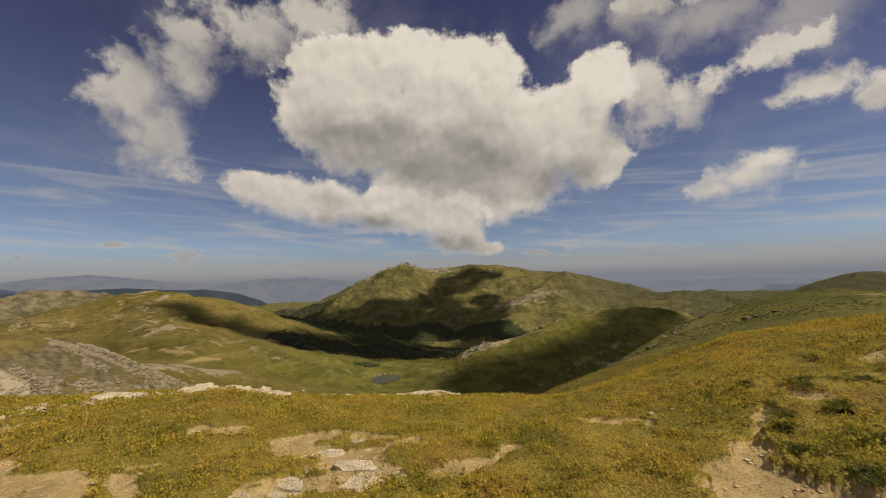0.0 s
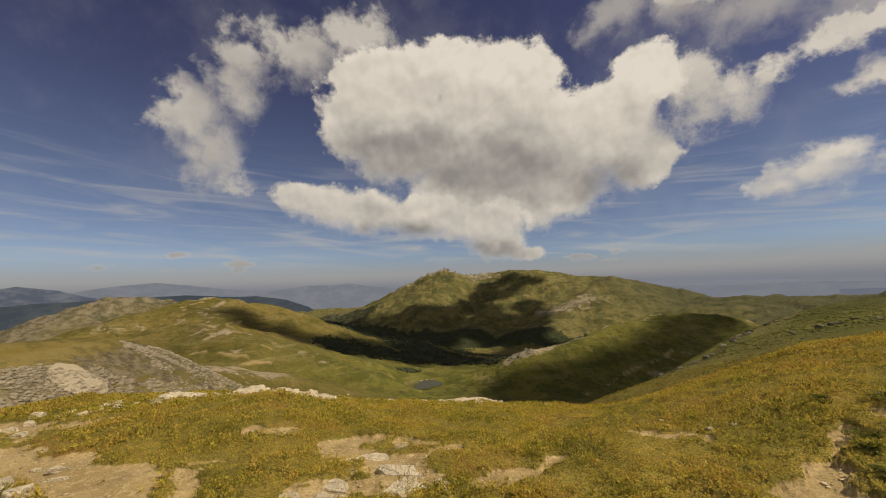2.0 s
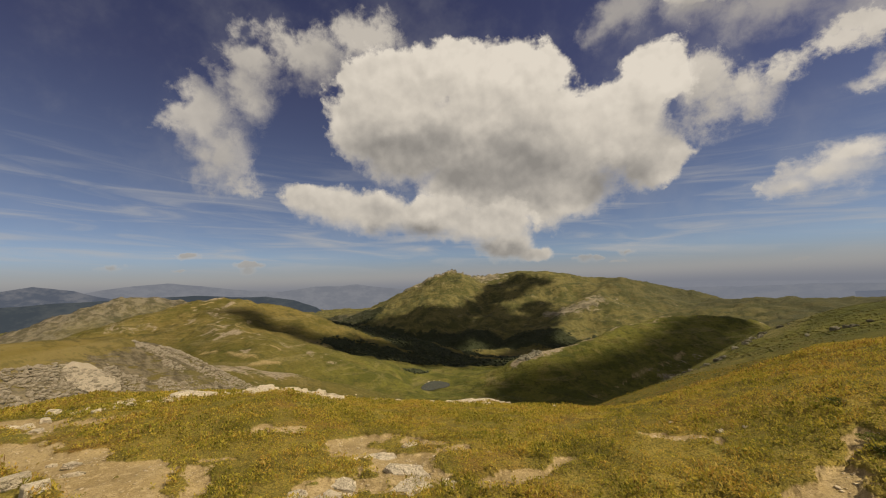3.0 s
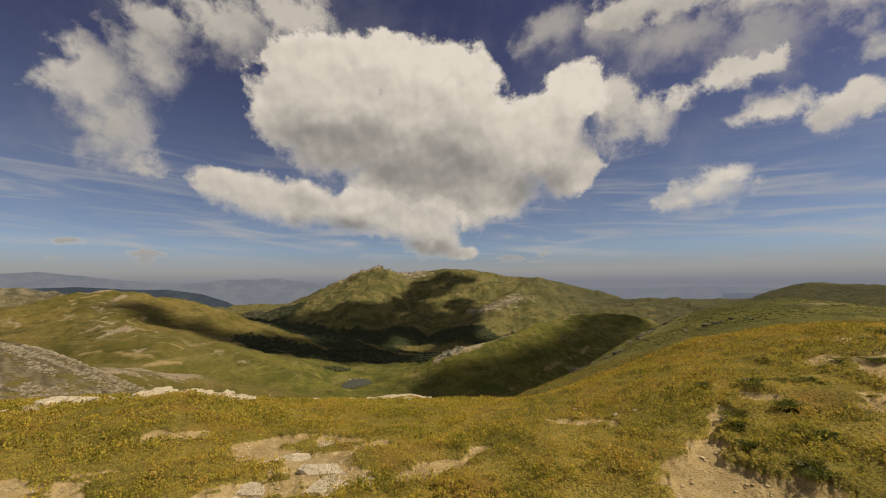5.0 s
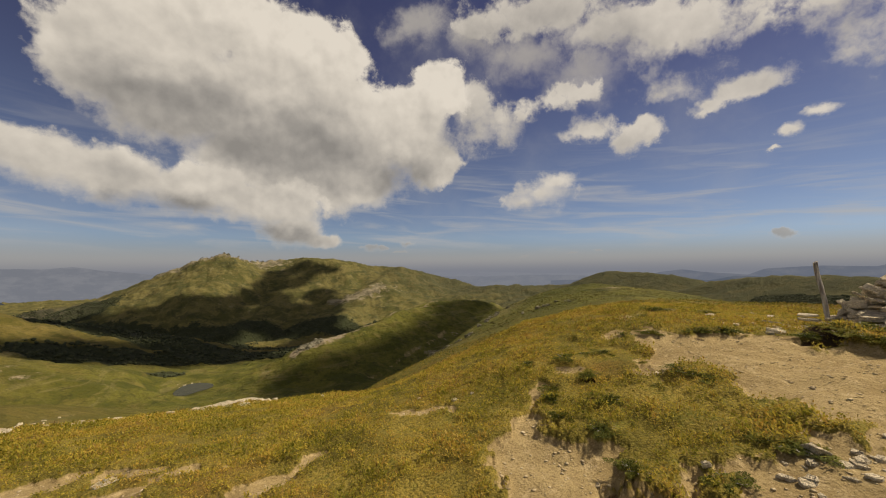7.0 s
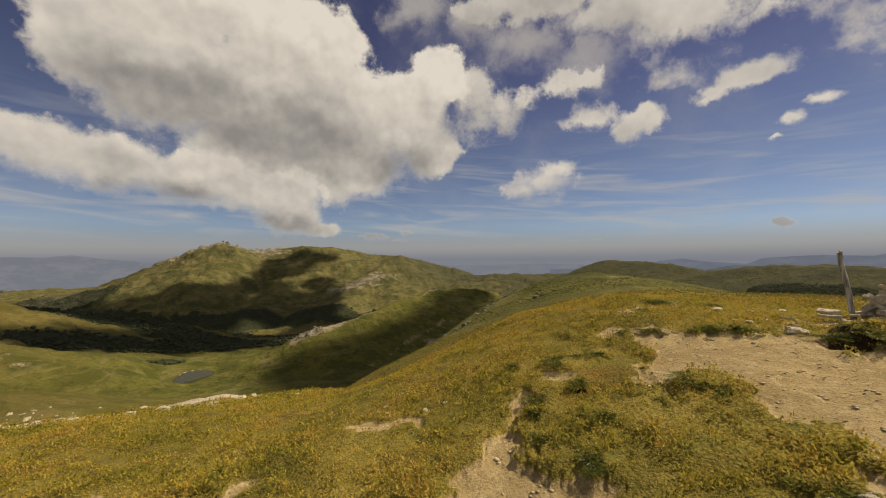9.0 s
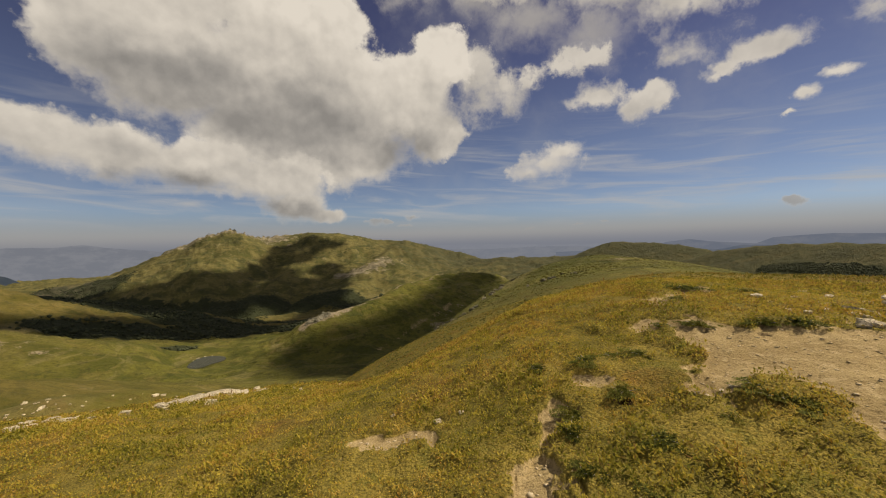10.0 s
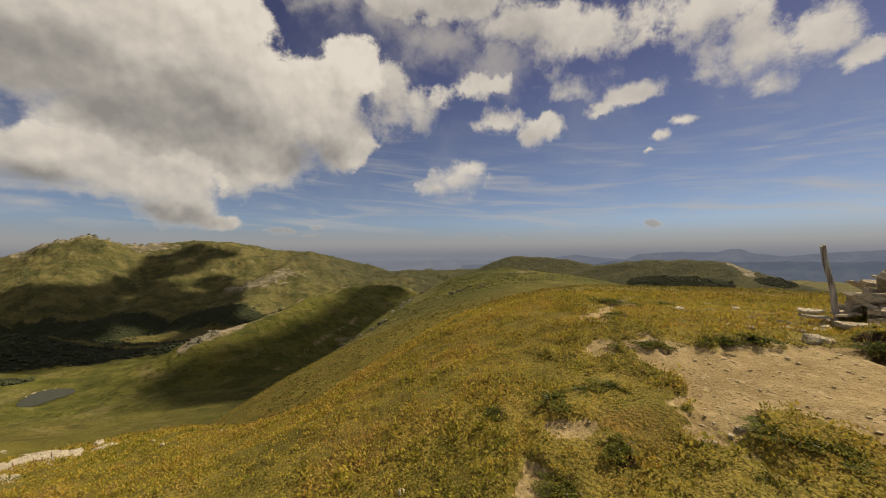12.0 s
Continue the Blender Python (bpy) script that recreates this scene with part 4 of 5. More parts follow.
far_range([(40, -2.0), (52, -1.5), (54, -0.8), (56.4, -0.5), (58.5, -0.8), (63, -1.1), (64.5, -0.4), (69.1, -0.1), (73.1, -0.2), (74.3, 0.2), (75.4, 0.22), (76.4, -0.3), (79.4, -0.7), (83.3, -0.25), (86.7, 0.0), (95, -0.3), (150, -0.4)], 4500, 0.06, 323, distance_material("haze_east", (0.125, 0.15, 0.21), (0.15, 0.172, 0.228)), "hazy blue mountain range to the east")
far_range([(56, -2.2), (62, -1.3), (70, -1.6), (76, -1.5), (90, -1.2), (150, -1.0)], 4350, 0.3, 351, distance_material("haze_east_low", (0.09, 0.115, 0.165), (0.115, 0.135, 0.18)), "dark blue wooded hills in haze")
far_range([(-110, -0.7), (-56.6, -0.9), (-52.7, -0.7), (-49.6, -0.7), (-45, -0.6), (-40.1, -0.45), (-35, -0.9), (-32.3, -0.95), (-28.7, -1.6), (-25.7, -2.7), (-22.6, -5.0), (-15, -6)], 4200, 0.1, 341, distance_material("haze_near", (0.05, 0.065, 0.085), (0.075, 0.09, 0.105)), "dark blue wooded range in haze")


# ---- pond ----
def pond():
    ang = np.linspace(0, 2 * math.pi, 64, endpoint=False)
    rad = 1 + 0.16 * np.sin(2 * ang + 0.6) + 0.1 * np.sin(3 * ang + 2.0)
    bx, by = POND[0] / math.hypot(*POND[:2]), POND[1] / math.hypot(*POND[:2])
    u, v = rad * 13.5 * np.cos(ang), rad * 19 * np.sin(ang)
    x, y = POND[0] + u * by + v * bx, POND[1] - u * bx + v * by
    verts = np.stack([x, y, np.full(64, POND[2])], 1)
    me = mesh_from(bpy.data.meshes.new("pond"), verts, [np.arange(64)[None, ::-1]])
    me.materials.append(MAT_WATER)
    return tagged(new("pond", me), "small dark still mountain tarn in the pasture", "water", kind="structure")


pond()


# ---- clouds high over the valley, out of sight, whose shadows lie on the slopes ----
def shade_cloud(spots, seed):
    """A heaped cloud whose shadow falls on the given circles of the land: x, y, radius."""
    rng = random.Random(seed)
    bm = bmesh.new()
    for x, y, rad in spots:
        z = float(land(np.array([x]), np.array([y]))[0])
        c = Vector((x, y, z)) + SUN_DIR * 3900
        for k in range(5):
            off = Vector((rng.uniform(-0.6, 0.6), rng.uniform(-0.6, 0.6), rng.uniform(0, 0.25))) * rad * (k > 0)
            s = rad * (0.86 if k == 0 else rng.uniform(0.3, 0.55))
            m = Matrix.Translation(c + off) @ Matrix.Diagonal((s, s, s * 0.35, 1))
            bmesh.ops.create_icosphere(bm, subdivisions=3, radius=1.0, matrix=m)
    for v in bm.verts:
        q = v.co / 90
        v.co += Vector((noise.noise(q), noise.noise(q + Vector((7, 0, 0))), noise.noise(q + Vector((0, 9, 0))) * 0.5)) * 26
    me = bpy.data.meshes.new("cloud")
    bm.to_mesh(me)
    bm.free()
    me.materials.append(MAT_CLOUD)
    for poly in me.polygons:
        poly.use_smooth = True
    return tagged(new("cloud", me), "white heaped cloud drifting high over the valley", "cloud", group="clouds over the valley")


shade_cloud([(-560, 1560, 60), (-470, 1520, 75), (-370, 1480, 85), (-280, 1460, 85), (-200, 1490, 85), (-120, 1530, 85), (-60, 1620, 85), (-10, 1720, 85), (30, 1820, 75), (90, 1830, 75), (160, 1780, 70), (225, 1775, 50), (120, 1710, 60), (170, 1590, 70), (205, 1520, 55), (120, 1480, 70), (100, 1300, 90), (-60, 1300, 110), (180, 1460, 55), (190, 1350, 60), (-180, 1350, 110), (-320, 1390, 90), (0, 1560, 65), (20, 1470, 95), (-80, 1410, 110), (60, 1390, 100), (150, 1390, 70)], 1)
shade_cloud([(-420, 1230, 170), (-240, 1200, 180), (-380, 1080, 160), (90, 1220, 110), (60, 870, 130), (-220, 1000, 150), (-150, 780, 150), (60, 720, 120), (-250, 690, 80), (130, 1080, 110), (-60, 640, 90)], 2)
shade_cloud([(150, 400, 75), (215, 440, 75), (95, 350, 60), (275, 480, 60), (196, 470, 36), (238, 516, 42), (285, 550, 42), (330, 560, 36), (50, 310, 60), (170, 320, 80), (100, 250, 70), (25, 350, 42), (65, 375, 40)], 3)
shade_cloud([(-350, 500, 34), (-310, 480, 38), (-270, 490, 40), (-230, 480, 36), (-200, 520, 42), (-170, 560, 50), (-130, 590, 60), (-185, 470, 36), (-150, 520, 42), (-100, 600, 55), (-70, 555, 40), (-105, 530, 34), (-30, 550, 40), (5, 520, 32)], 4)


# ---- stones ----
def rock_mesh(name, seed, mat, flat=1.0, cuts=9, detail=3):
    """A broken stone about 1 m across, faceted by random planes and roughened."""
    rng = random.Random(seed)
    bm = bmesh.new()
    bmesh.ops.create_icosphere(bm, subdivisions=detail, radius=0.62)
    planes = []
    for _ in range(cuts):
        nrm = Vector((rng.gauss(0, 1), rng.gauss(0, 1), rng.gauss(0, 0.8))).normalized()
        planes.append((nrm, rng.uniform(0.30, 0.5)))
    planes.append((Vector((rng.uniform(-0.15, 0.15), rng.uniform(-0.15, 0.15), 1)).normalized(), 0.32))
    shift = Vector((seed * 3.1, seed * 1.7, 0))
    for v in bm.verts:
        for nrm, d in planes:
            over = v.co.dot(nrm) - d
            if over > 0:
                v.co -= nrm * over
        v.co += v.co.normalized() * (0.10 * noise.noise(v.co * 3 + shift) + 0.055 * noise.noise(v.co * 8 + shift) + 0.02 * noise.noise(v.co * 19 + shift))
        v.co.z *= flat
    me = bpy.data.meshes.new(name)
    bm.to_mesh(me)
    bm.free()
    me.materials.append(mat)
    for poly in me.polygons:
        poly.use_smooth = False
    return me


CRAG = [rock_mesh("ridge_rock", 70 + k, MAT_CRAG, 1.0, 9, 2) for k in range(3)]
PALE = [rock_mesh("stone", 10 + k, MAT_ROCK) for k in range(5)]
BEDROCK = [rock_mesh("bedrock", 90 + k, MAT_ROCK, 0.8, 7, 4) for k in range(4)]
GREY = [rock_mesh("grey_stone", 50 + k, MAT_ROCK, 0.8, 10, 2) for k in range(3)]


def slab_mesh(name, seed, mat, least=5, most=7):
    """A split slab about 1 m across: a ragged many-sided plate with broken edges."""
    rng = random.Random(seed)
    bm = bmesh.new()
    sides = rng.randint(least, most)
    turns = [2 * math.pi * (j + rng.uniform(-0.32, 0.32)) / sides for j in range(sides)]
    rads = [0.5 * rng.uniform(0.5, 1.12) for j in range(sides)]
    slant = (rng.uniform(-0.12, 0.12), rng.uniform(-0.12, 0.12))
    rings = []
    for z, shrink in ((-0.2, 0.93), (-0.16, 1.0), (0.0, 0.985), (0.03, 0.95), (0.165, 0.94), (0.2, 0.89)):
        ring = []
        for a, rad in zip(turns, rads):
            q = rad * shrink * rng.uniform(0.965, 1.035)
            x, y = q * math.cos(a), q * math.sin(a)
            ring.append(bm.verts.new((x, y, z + rng.uniform(-0.015, 0.015) + slant[0] * x + slant[1] * y)))
        rings.append(ring)
    for lo, hi in zip(rings, rings[1:]):
        for j in range(sides):
            bm.faces.new((lo[j], lo[(j + 1) % sides], hi[(j + 1) % sides], hi[j]))
    bm.faces.new(rings[0][::-1])
    bm.faces.new(rings[-1])
    me = bpy.data.meshes.new(name)
    bm.to_mesh(me)
    bm.free()
    me.materials.append(mat)
    return me


FLAGS = [slab_mesh("bedrock", 190 + k, MAT_ROCK, 9, 12) for k in range(6)]
SLABS = [slab_mesh("slab", 30 + k, MAT_SLAB) for k in range(10)]


def set_stone(name, data, x, y, size, turn, label, sink=0.35, group="", tilt=0.0, z=None):
    """A stone of the given length, breadth and height, bedded in the ground."""
    ground_z = float(surface_z(x, y)) if z is None else z
    ob = new(name, data)
    ob.matrix_world = pose(x, y, ground_z + size[2] * (0.5 - sink), tilt, 0, turn) @ Matrix.Diagonal((size[0], size[1], size[2] * 1.7, 1))
    return tagged(ob, label, "stone", group)


# bedrock showing through the turf beside the path
for k, (x, y, lx, ly, lz, turn) in enumerate([(-1.3, 4.22, 0.5, 0.26, 0.08, 20), (-1.0, 4.42, 0.3, 0.16, 0.06, 40), (-0.90, 3.78, 0.56, 0.26, 0.12, -8), (-0.74, 3.33, 0.36, 0.34, 0.13, 35), (-1.42, 3.48, 0.46, 0.26, 0.11, -15),
                                              (-1.40, 3.14, 0.52, 0.28, 0.11, 10), (-0.42, 3.52, 0.22, 0.10, 0.06, -30), (-1.72, 3.12, 0.3, 0.2, 0.08, 60), (-1.5, 4.05, 0.2, 0.12, 0.06, 10)]):
    set_stone("bedrock_stone", (FLAGS + BEDROCK[:1])[k % 7], x, y, (lx * 1.1, ly * 1.1, lz * 0.5), turn, "pale lichen-spotted bedrock stone showing through the turf", 0.44, "bedrock stones in the turf")

# pale outcrops along the edge of the drop to the west
edge_rng = random.Random(77)
for k in range(170):
    az = -22.5 - 28 * (k / 169) + edge_rng.uniform(-0.8, 0.8)
    r = 10.5 - 0.05 * abs(az + 30) + edge_rng.uniform(-1.0, 0.6)
    main = smooth(-35.5, -33.0, az) * smooth(-22.5, -24.5, az)
    big = 1.0 if edge_rng.random() < 0.06 + 0.22 * main else edge_rng.uniform(0.2, 0.5)
    if main < 0.4 and edge_rng.random() < 0.45:
        continue
    lx, ly, lz = big * edge_rng.uniform(0.35, 0.75), big * edge_rng.uniform(0.25, 0.5), big * edge_rng.uniform(0.08, 0.17)
    x, y, _ = polar(az, 0, r)
    set_stone("outcrop_rock", PALE[k % 5], x, y, (lx, ly, lz), edge_rng.uniform(0, 180), "pale weathered limestone rock on the edge of the drop" if big > 0.9 else "small pale limestone rock on the edge of the drop", 0.3, "outcrops along the edge", edge_rng.uniform(-12, 12))
for k, (x, y, lx, ly, lz, turn) in enumerate([(-0.95, 11.0, 0.85, 0.6, 0.26, 20), (-0.42, 11.25, 0.9, 0.6, 0.28, 40), (0.0, 11.5, 0.55, 0.4, 0.24, 60), (-1.4, 10.9, 0.4, 0.3, 0.15, 70), (0.5, 11.9, 0.35, 0.2, 0.16, 10), (-0.62, 10.8, 0.5, 0.3, 0.18, 0), (-0.15, 10.8, 0.3, 0.2, 0.1, 40)]):
    set_stone("edge_outcrop", BEDROCK[k % 4], x, y, (lx, ly, 0.5 * lz), turn, "low flat pale rock outcrop on the brink of the slope", 0.38, "flat outcrops on the brink")

for k in range(46):
    x, y, _ = polar(edge_rng.uniform(-26, 9), 0, edge_rng.uniform(9.6, 14.5))
    s = edge_rng.uniform(0.06, 0.3)
    set_stone("edge_stone", PALE[k % 5], x, y, (s, s * 0.6, s * 0.4), edge_rng.uniform(0, 360), "small pale stone in the grass on the brink", 0.3, "stones on the brink")

for k in range(60):
    x, y, _ = polar(edge_rng.uniform(12, 44), 0, edge_rng.uniform(9.5, 24))
    s = edge_rng.uniform(0.05, 0.2)
    set_stone("brow_stone", PALE[k % 5], x, y, (s, s * 0.65, s * 0.35), edge_rng.uniform(0, 360), "small pale stone in the rusty heath of the brow", 0.3, "stones along the brow")

# the smooth slab of bare rock among the scree
def rock_slab(x, y, length, breadth, thick, turn):
    dzx = float(land(np.array([x + 2.0]), np.array([y]))[0] - land(np.array([x - 2.0]), np.array([y]))[0]) / 4
    dzy = float(land(np.array([x]), np.array([y + 2.0]))[0] - land(np.array([x]), np.array([y - 2.0]))[0]) / 4
    lean = Vector((-dzx, -dzy, 1)).normalized().to_track_quat("Z", "Y").to_matrix().to_4x4()
    ob = new("rock_slab", rock_mesh("rock_slab", 95, MAT_TAN, 0.8, 7, 4))
    ob.matrix_world = Matrix.Translation((x, y, float(land(np.array([x]), np.array([y]))[0]))) @ lean @ Matrix.Rotation(radians(turn), 4, "Z") @ Matrix.Diagonal((length, breadth, thick, 1))
    return tagged(ob, "smooth bare slab of tan rock among the scree", "rock")


rock_slab(-38.3, 32.3, 5.4, 4.0, 0.34, 60)

for k in range(150):
    x, y, _ = polar(edge_rng.uniform(-36, -6), 0, edge_rng.uniform(37, 46))
    s = edge_rng.uniform(0.12, 0.3) if k % 6 else edge_rng.uniform(0.35, 0.8)
    set_stone("slope_stone", PALE[k % 5], x, y, (s, s * 0.6, s * 0.35), edge_rng.uniform(0, 360), "pale stone in the grass of the lower slope", 0.3, "stones on the lower slope")

for k, (dx, dy, s) in enumerate([(-9, 16, 3.0), (-4, 20, 2.2), (-12, 10, 1.6), (2, 21, 1.4), (-15, 18, 1.2)]):
    set_stone("tarn_stone", PALE[k % 5], POND[0] + dx, POND[1] + dy, (s, s * 0.6, s * 0.3), 40 * k, "pale rock on the bank of the tarn", 0.2, "rocks by the tarn")

# loose stones by the path
for k, (x, y, lx, ly, lz, turn) in enumerate([(2.35, 4.50, 0.085, 0.07, 0.06, 0), (2.55, 4.42, 0.06, 0.05, 0.04, 50), (2.05, 4.95, 0.07, 0.05, 0.04, 20), (3.46, 1.52, 0.15, 0.06, 0.06, 10), (3.36, 1.62, 0.09, 0.06, 0.04, 40),
                                              (3.58, 1.40, 0.13, 0.10, 0.05, 80), (3.70, 1.36, 0.2, 0.1, 0.06, 20), (3.52, 1.26, 0.1, 0.08, 0.05, 0), (3.30, 1.46, 0.08, 0.06, 0.04, 30), (2.93, 1.86, 0.08, 0.06, 0.05, 15)]):
    set_stone("loose_stone", (PALE[:2] + SLABS)[k % 8], x, y, (lx, ly, lz * 0.5), turn, "loose pale stone lying by the path", 0.2, "loose stones by the path")
heap_rng = random.Random(19)
for k in range(26):
    x, y = heap_rng.uniform(3.15, 4.1), 0
    y = 1.62 - 0.28 * (x - 3.15) + heap_rng.gauss(-0.12, 0.09)
    s = heap_rng.choice((0.05, 0.07, 0.09, 0.13))
    set_stone("flat_stone", SLABS[k % 10], x, y, (s, s * 0.6, s * 0.22), heap_rng.uniform(0, 360), "small flat brown stone in a loose row on the soil", 0.2, "flat stones on the soil", heap_rng.gauss(0, 10))
set_stone("pale_slab", PALE[2], 3.60, 1.55, (0.2, 0.13, 0.05), 75, "pale pointed stone slab leaning in the turf", 0.1, "", 14)
for k in range(5):
    set_stone("loose_stone", GREY[k % 3], 4.0 + 0.09 * k, 3.2 - 0.04 * k + 0.02 * (k % 2), (0.06, 0.04, 0.025), 20 * k, "small flat stone in a row at the turf's edge", 0.2, "loose stones by the path")
for k, (x, y, lx, ly, lz, turn) in enumerate([(6.42, 3.06, 0.28, 0.17, 0.09, 60), (-4.42, 3.59, 0.2, 0.1, 0.06, 10), (-4.14, 3.4, 0.22, 0.1, 0.05, 30), (-7.5, 5.65, 0.28, 0.2, 0.1, 0), (-7.86, 6.05, 0.24, 0.2, 0.1, 40), (-7.7, 5.3, 0.2, 0.14, 0.07, 70), (-3.98, 2.95, 0.4, 0.22, 0.16, 20), (-4.42, 3.1, 0.3, 0.22, 0.16, 70), (-7.2, 5.2, 0.24, 0.12, 0.08, 10), (-6.6, 4.9, 0.26, 0.2, 0.08, 10), (-4.8, 3.7, 0.12, 0.08, 0.04, 10)]):
    set_stone("path_stone", (PALE + SLABS)[(k * 3) % 11], x, y, (lx, ly, lz), turn, "flat pale stone lying beside the worn path", 0.25, "stones on the worn path")


# ---- cairn and post ----
def cairn(cx, cy):
    """A loose heap of flat stones, one object a stone."""
    rng = random.Random(8)
    base = float(surface_z(cx, cy))
    top = tagged(new("cairn"), "loose cairn of flat brown stones on the crest", "cairn")
    top.location = (cx, cy, base)
    level, layer = 0.0, 0
    while level < 0.72:
        reach = 1.15 * (1 - level / 0.95)
        count = max(5, int(20 * reach + 3))
        thick = rng.uniform(0.06, 0.1)
        for k in range(count):
            a = 2 * math.pi * (k + 0.5 * (layer % 2) + rng.uniform(-0.25, 0.25)) / count
            rr = reach * rng.uniform(0.72, 1.0)
            size = rng.choice((0.16, 0.22, 0.3, 0.34, 0.42, 0.55)) * rng.uniform(0.85, 1.15)
            st = new("stone", SLABS[rng.randrange(10)])
            st.parent = top
            st.matrix_local = pose(rr * math.cos(a), rr * math.sin(a), level + thick * 0.5, rng.gauss(0, 17), rng.gauss(0, 17), rng.uniform(0, 360)) @ Matrix.Diagonal((size, size * rng.uniform(0.45, 0.8), thick * rng.choice((0.9, 1.5, 2.0, 3.2)), 1))
        for k in range(max(1, int(6 * reach * reach))):
            a, rr, size = rng.uniform(0, 6.28), reach * 0.55 * rng.random() ** 0.5, rng.uniform(0.35, 0.55)
            st = new("stone", SLABS[rng.randrange(10)])
            st.parent = top
            st.matrix_local = pose(rr * math.cos(a), rr * math.sin(a), level + thick * 0.5, rng.uniform(-8, 8), rng.uniform(-8, 8), rng.uniform(0, 360)) @ Matrix.Diagonal((size, size * 0.7, thick * 2.2, 1))
        level += thick * 0.95
        layer += 1
    return top


cairn(8.55, 2.12)
for k, (x, y, lx, ly, lz, turn, lift) in enumerate([(7.42, 3.66, 0.62, 0.16, 0.06, 80, 0.05), (7.2, 3.42, 0.3, 0.2, 0.1, 30, 0), (7.5, 3.38, 0.36, 0.22, 0.08, 60, 0.02), (7.62, 3.2, 0.4, 0.26, 0.12, 10, 0.03), (7.3, 3.16, 0.3, 0.2, 0.1, 100, 0), (7.85, 3.28, 0.42, 0.26, 0.08, 40, 0.12),
                                                    (7.75, 3.02, 0.4, 0.3, 0.14, 0, 0.06), (7.95, 3.34, 0.36, 0.2, 0.07, 75, 0.17), (7.55, 2.92, 0.34, 0.24, 0.13, 50, 0.05), (7.1, 3.62, 0.18, 0.12, 0.06, 20, 0), (6.95, 3.3, 0.22, 0.14, 0.07, 60, 0), (8.1, 3.02, 0.42, 0.3, 0.1, 30, 0.16),
                                                    (7.98, 3.12, 0.4, 0.3, 0.16, 30, 0.02), (7.35, 2.75, 0.26, 0.2, 0.12, 80, 0)]):
    set_stone("fallen_slab", SLABS[k % 10], x, y, (lx * 0.95, ly, lz * 0.55), turn, "flat brown slab fallen at the foot of the cairn", 0.2, "slabs at the cairn", random.Random(k).uniform(-12, 12), float(surface_z(x, y)) + lift)
for k, (x, y, s) in enumerate([(8.3, 5.0, 0.26), (7.9, 4.6, 0.14), (8.8, 4.7, 0.16), (7.3, 4.3, 0.14), (9.4, 4.5, 0.2), (8.0, 4.0, 0.2), (10.2, 5.2, 0.22), (6.6, 3.6, 0.16), (6.75, 3.85, 0.12), (9.0, 3.9, 0.2), (8.6, 4.3, 0.12)]):
    set_stone("loose_stone", PALE[k % 5], x, y, (0.8 * s, s * 0.55, s * 0.2), 53 * k, "loose pale stone in the short turf", 0.25, "loose stones on the crest")


def wooden_post(x, y, length):
    """A split, weathered post that leans and tapers, with knots and a chewed edge."""
    bm = bmesh.new()
    rings, sides, prev = 26, 14, None
    for k in range(rings):
        f = k / (rings - 1)
        cxx, cyy = 0.007 * math.sin(5 * f + 1), 0.14 * f + 0.006 * math.sin(9 * f)
        ring = []
        for j in range(sides):
            a = 2 * math.pi * j / sides
            rad = 0.033 * (1 - 0.12 * f) * (1 + 0.16 * noise.noise(Vector((math.cos(a) * 1.3, math.sin(a) * 1.3, f * 7))) + 0.07 * math.sin(3 * a + 4 * f))
            if 0.25 < f < 0.55 and math.cos(a - 3.3) > 0.5:
                rad *= 0.78
            ring.append(bm.verts.new((cxx + rad * math.cos(a), cyy + rad * math.sin(a), f * length + (0.02 * math.cos(a + 0.5) if k == rings - 1 else 0))))
        if prev:
            for j in range(sides):
                bm.faces.new((prev[j], prev[(j + 1) % sides], ring[(j + 1) % sides], ring[j]))
        else:
            bm.faces.new(ring[::-1])
        prev = ring
    bm.faces.new(prev)
    me = bpy.data.meshes.new("wooden_post")
    bm.to_mesh(me)
    bm.free()
    me.materials.append(MAT_POST)
    ob = tagged(new("wooden_post", me), "weathered grey wooden post leaning among the cairn stones", "post")
    ob.location = (x, y, float(surface_z(x, y)) - 0.05)
    return ob


wooden_post(7.99, 3.07, 1.06)


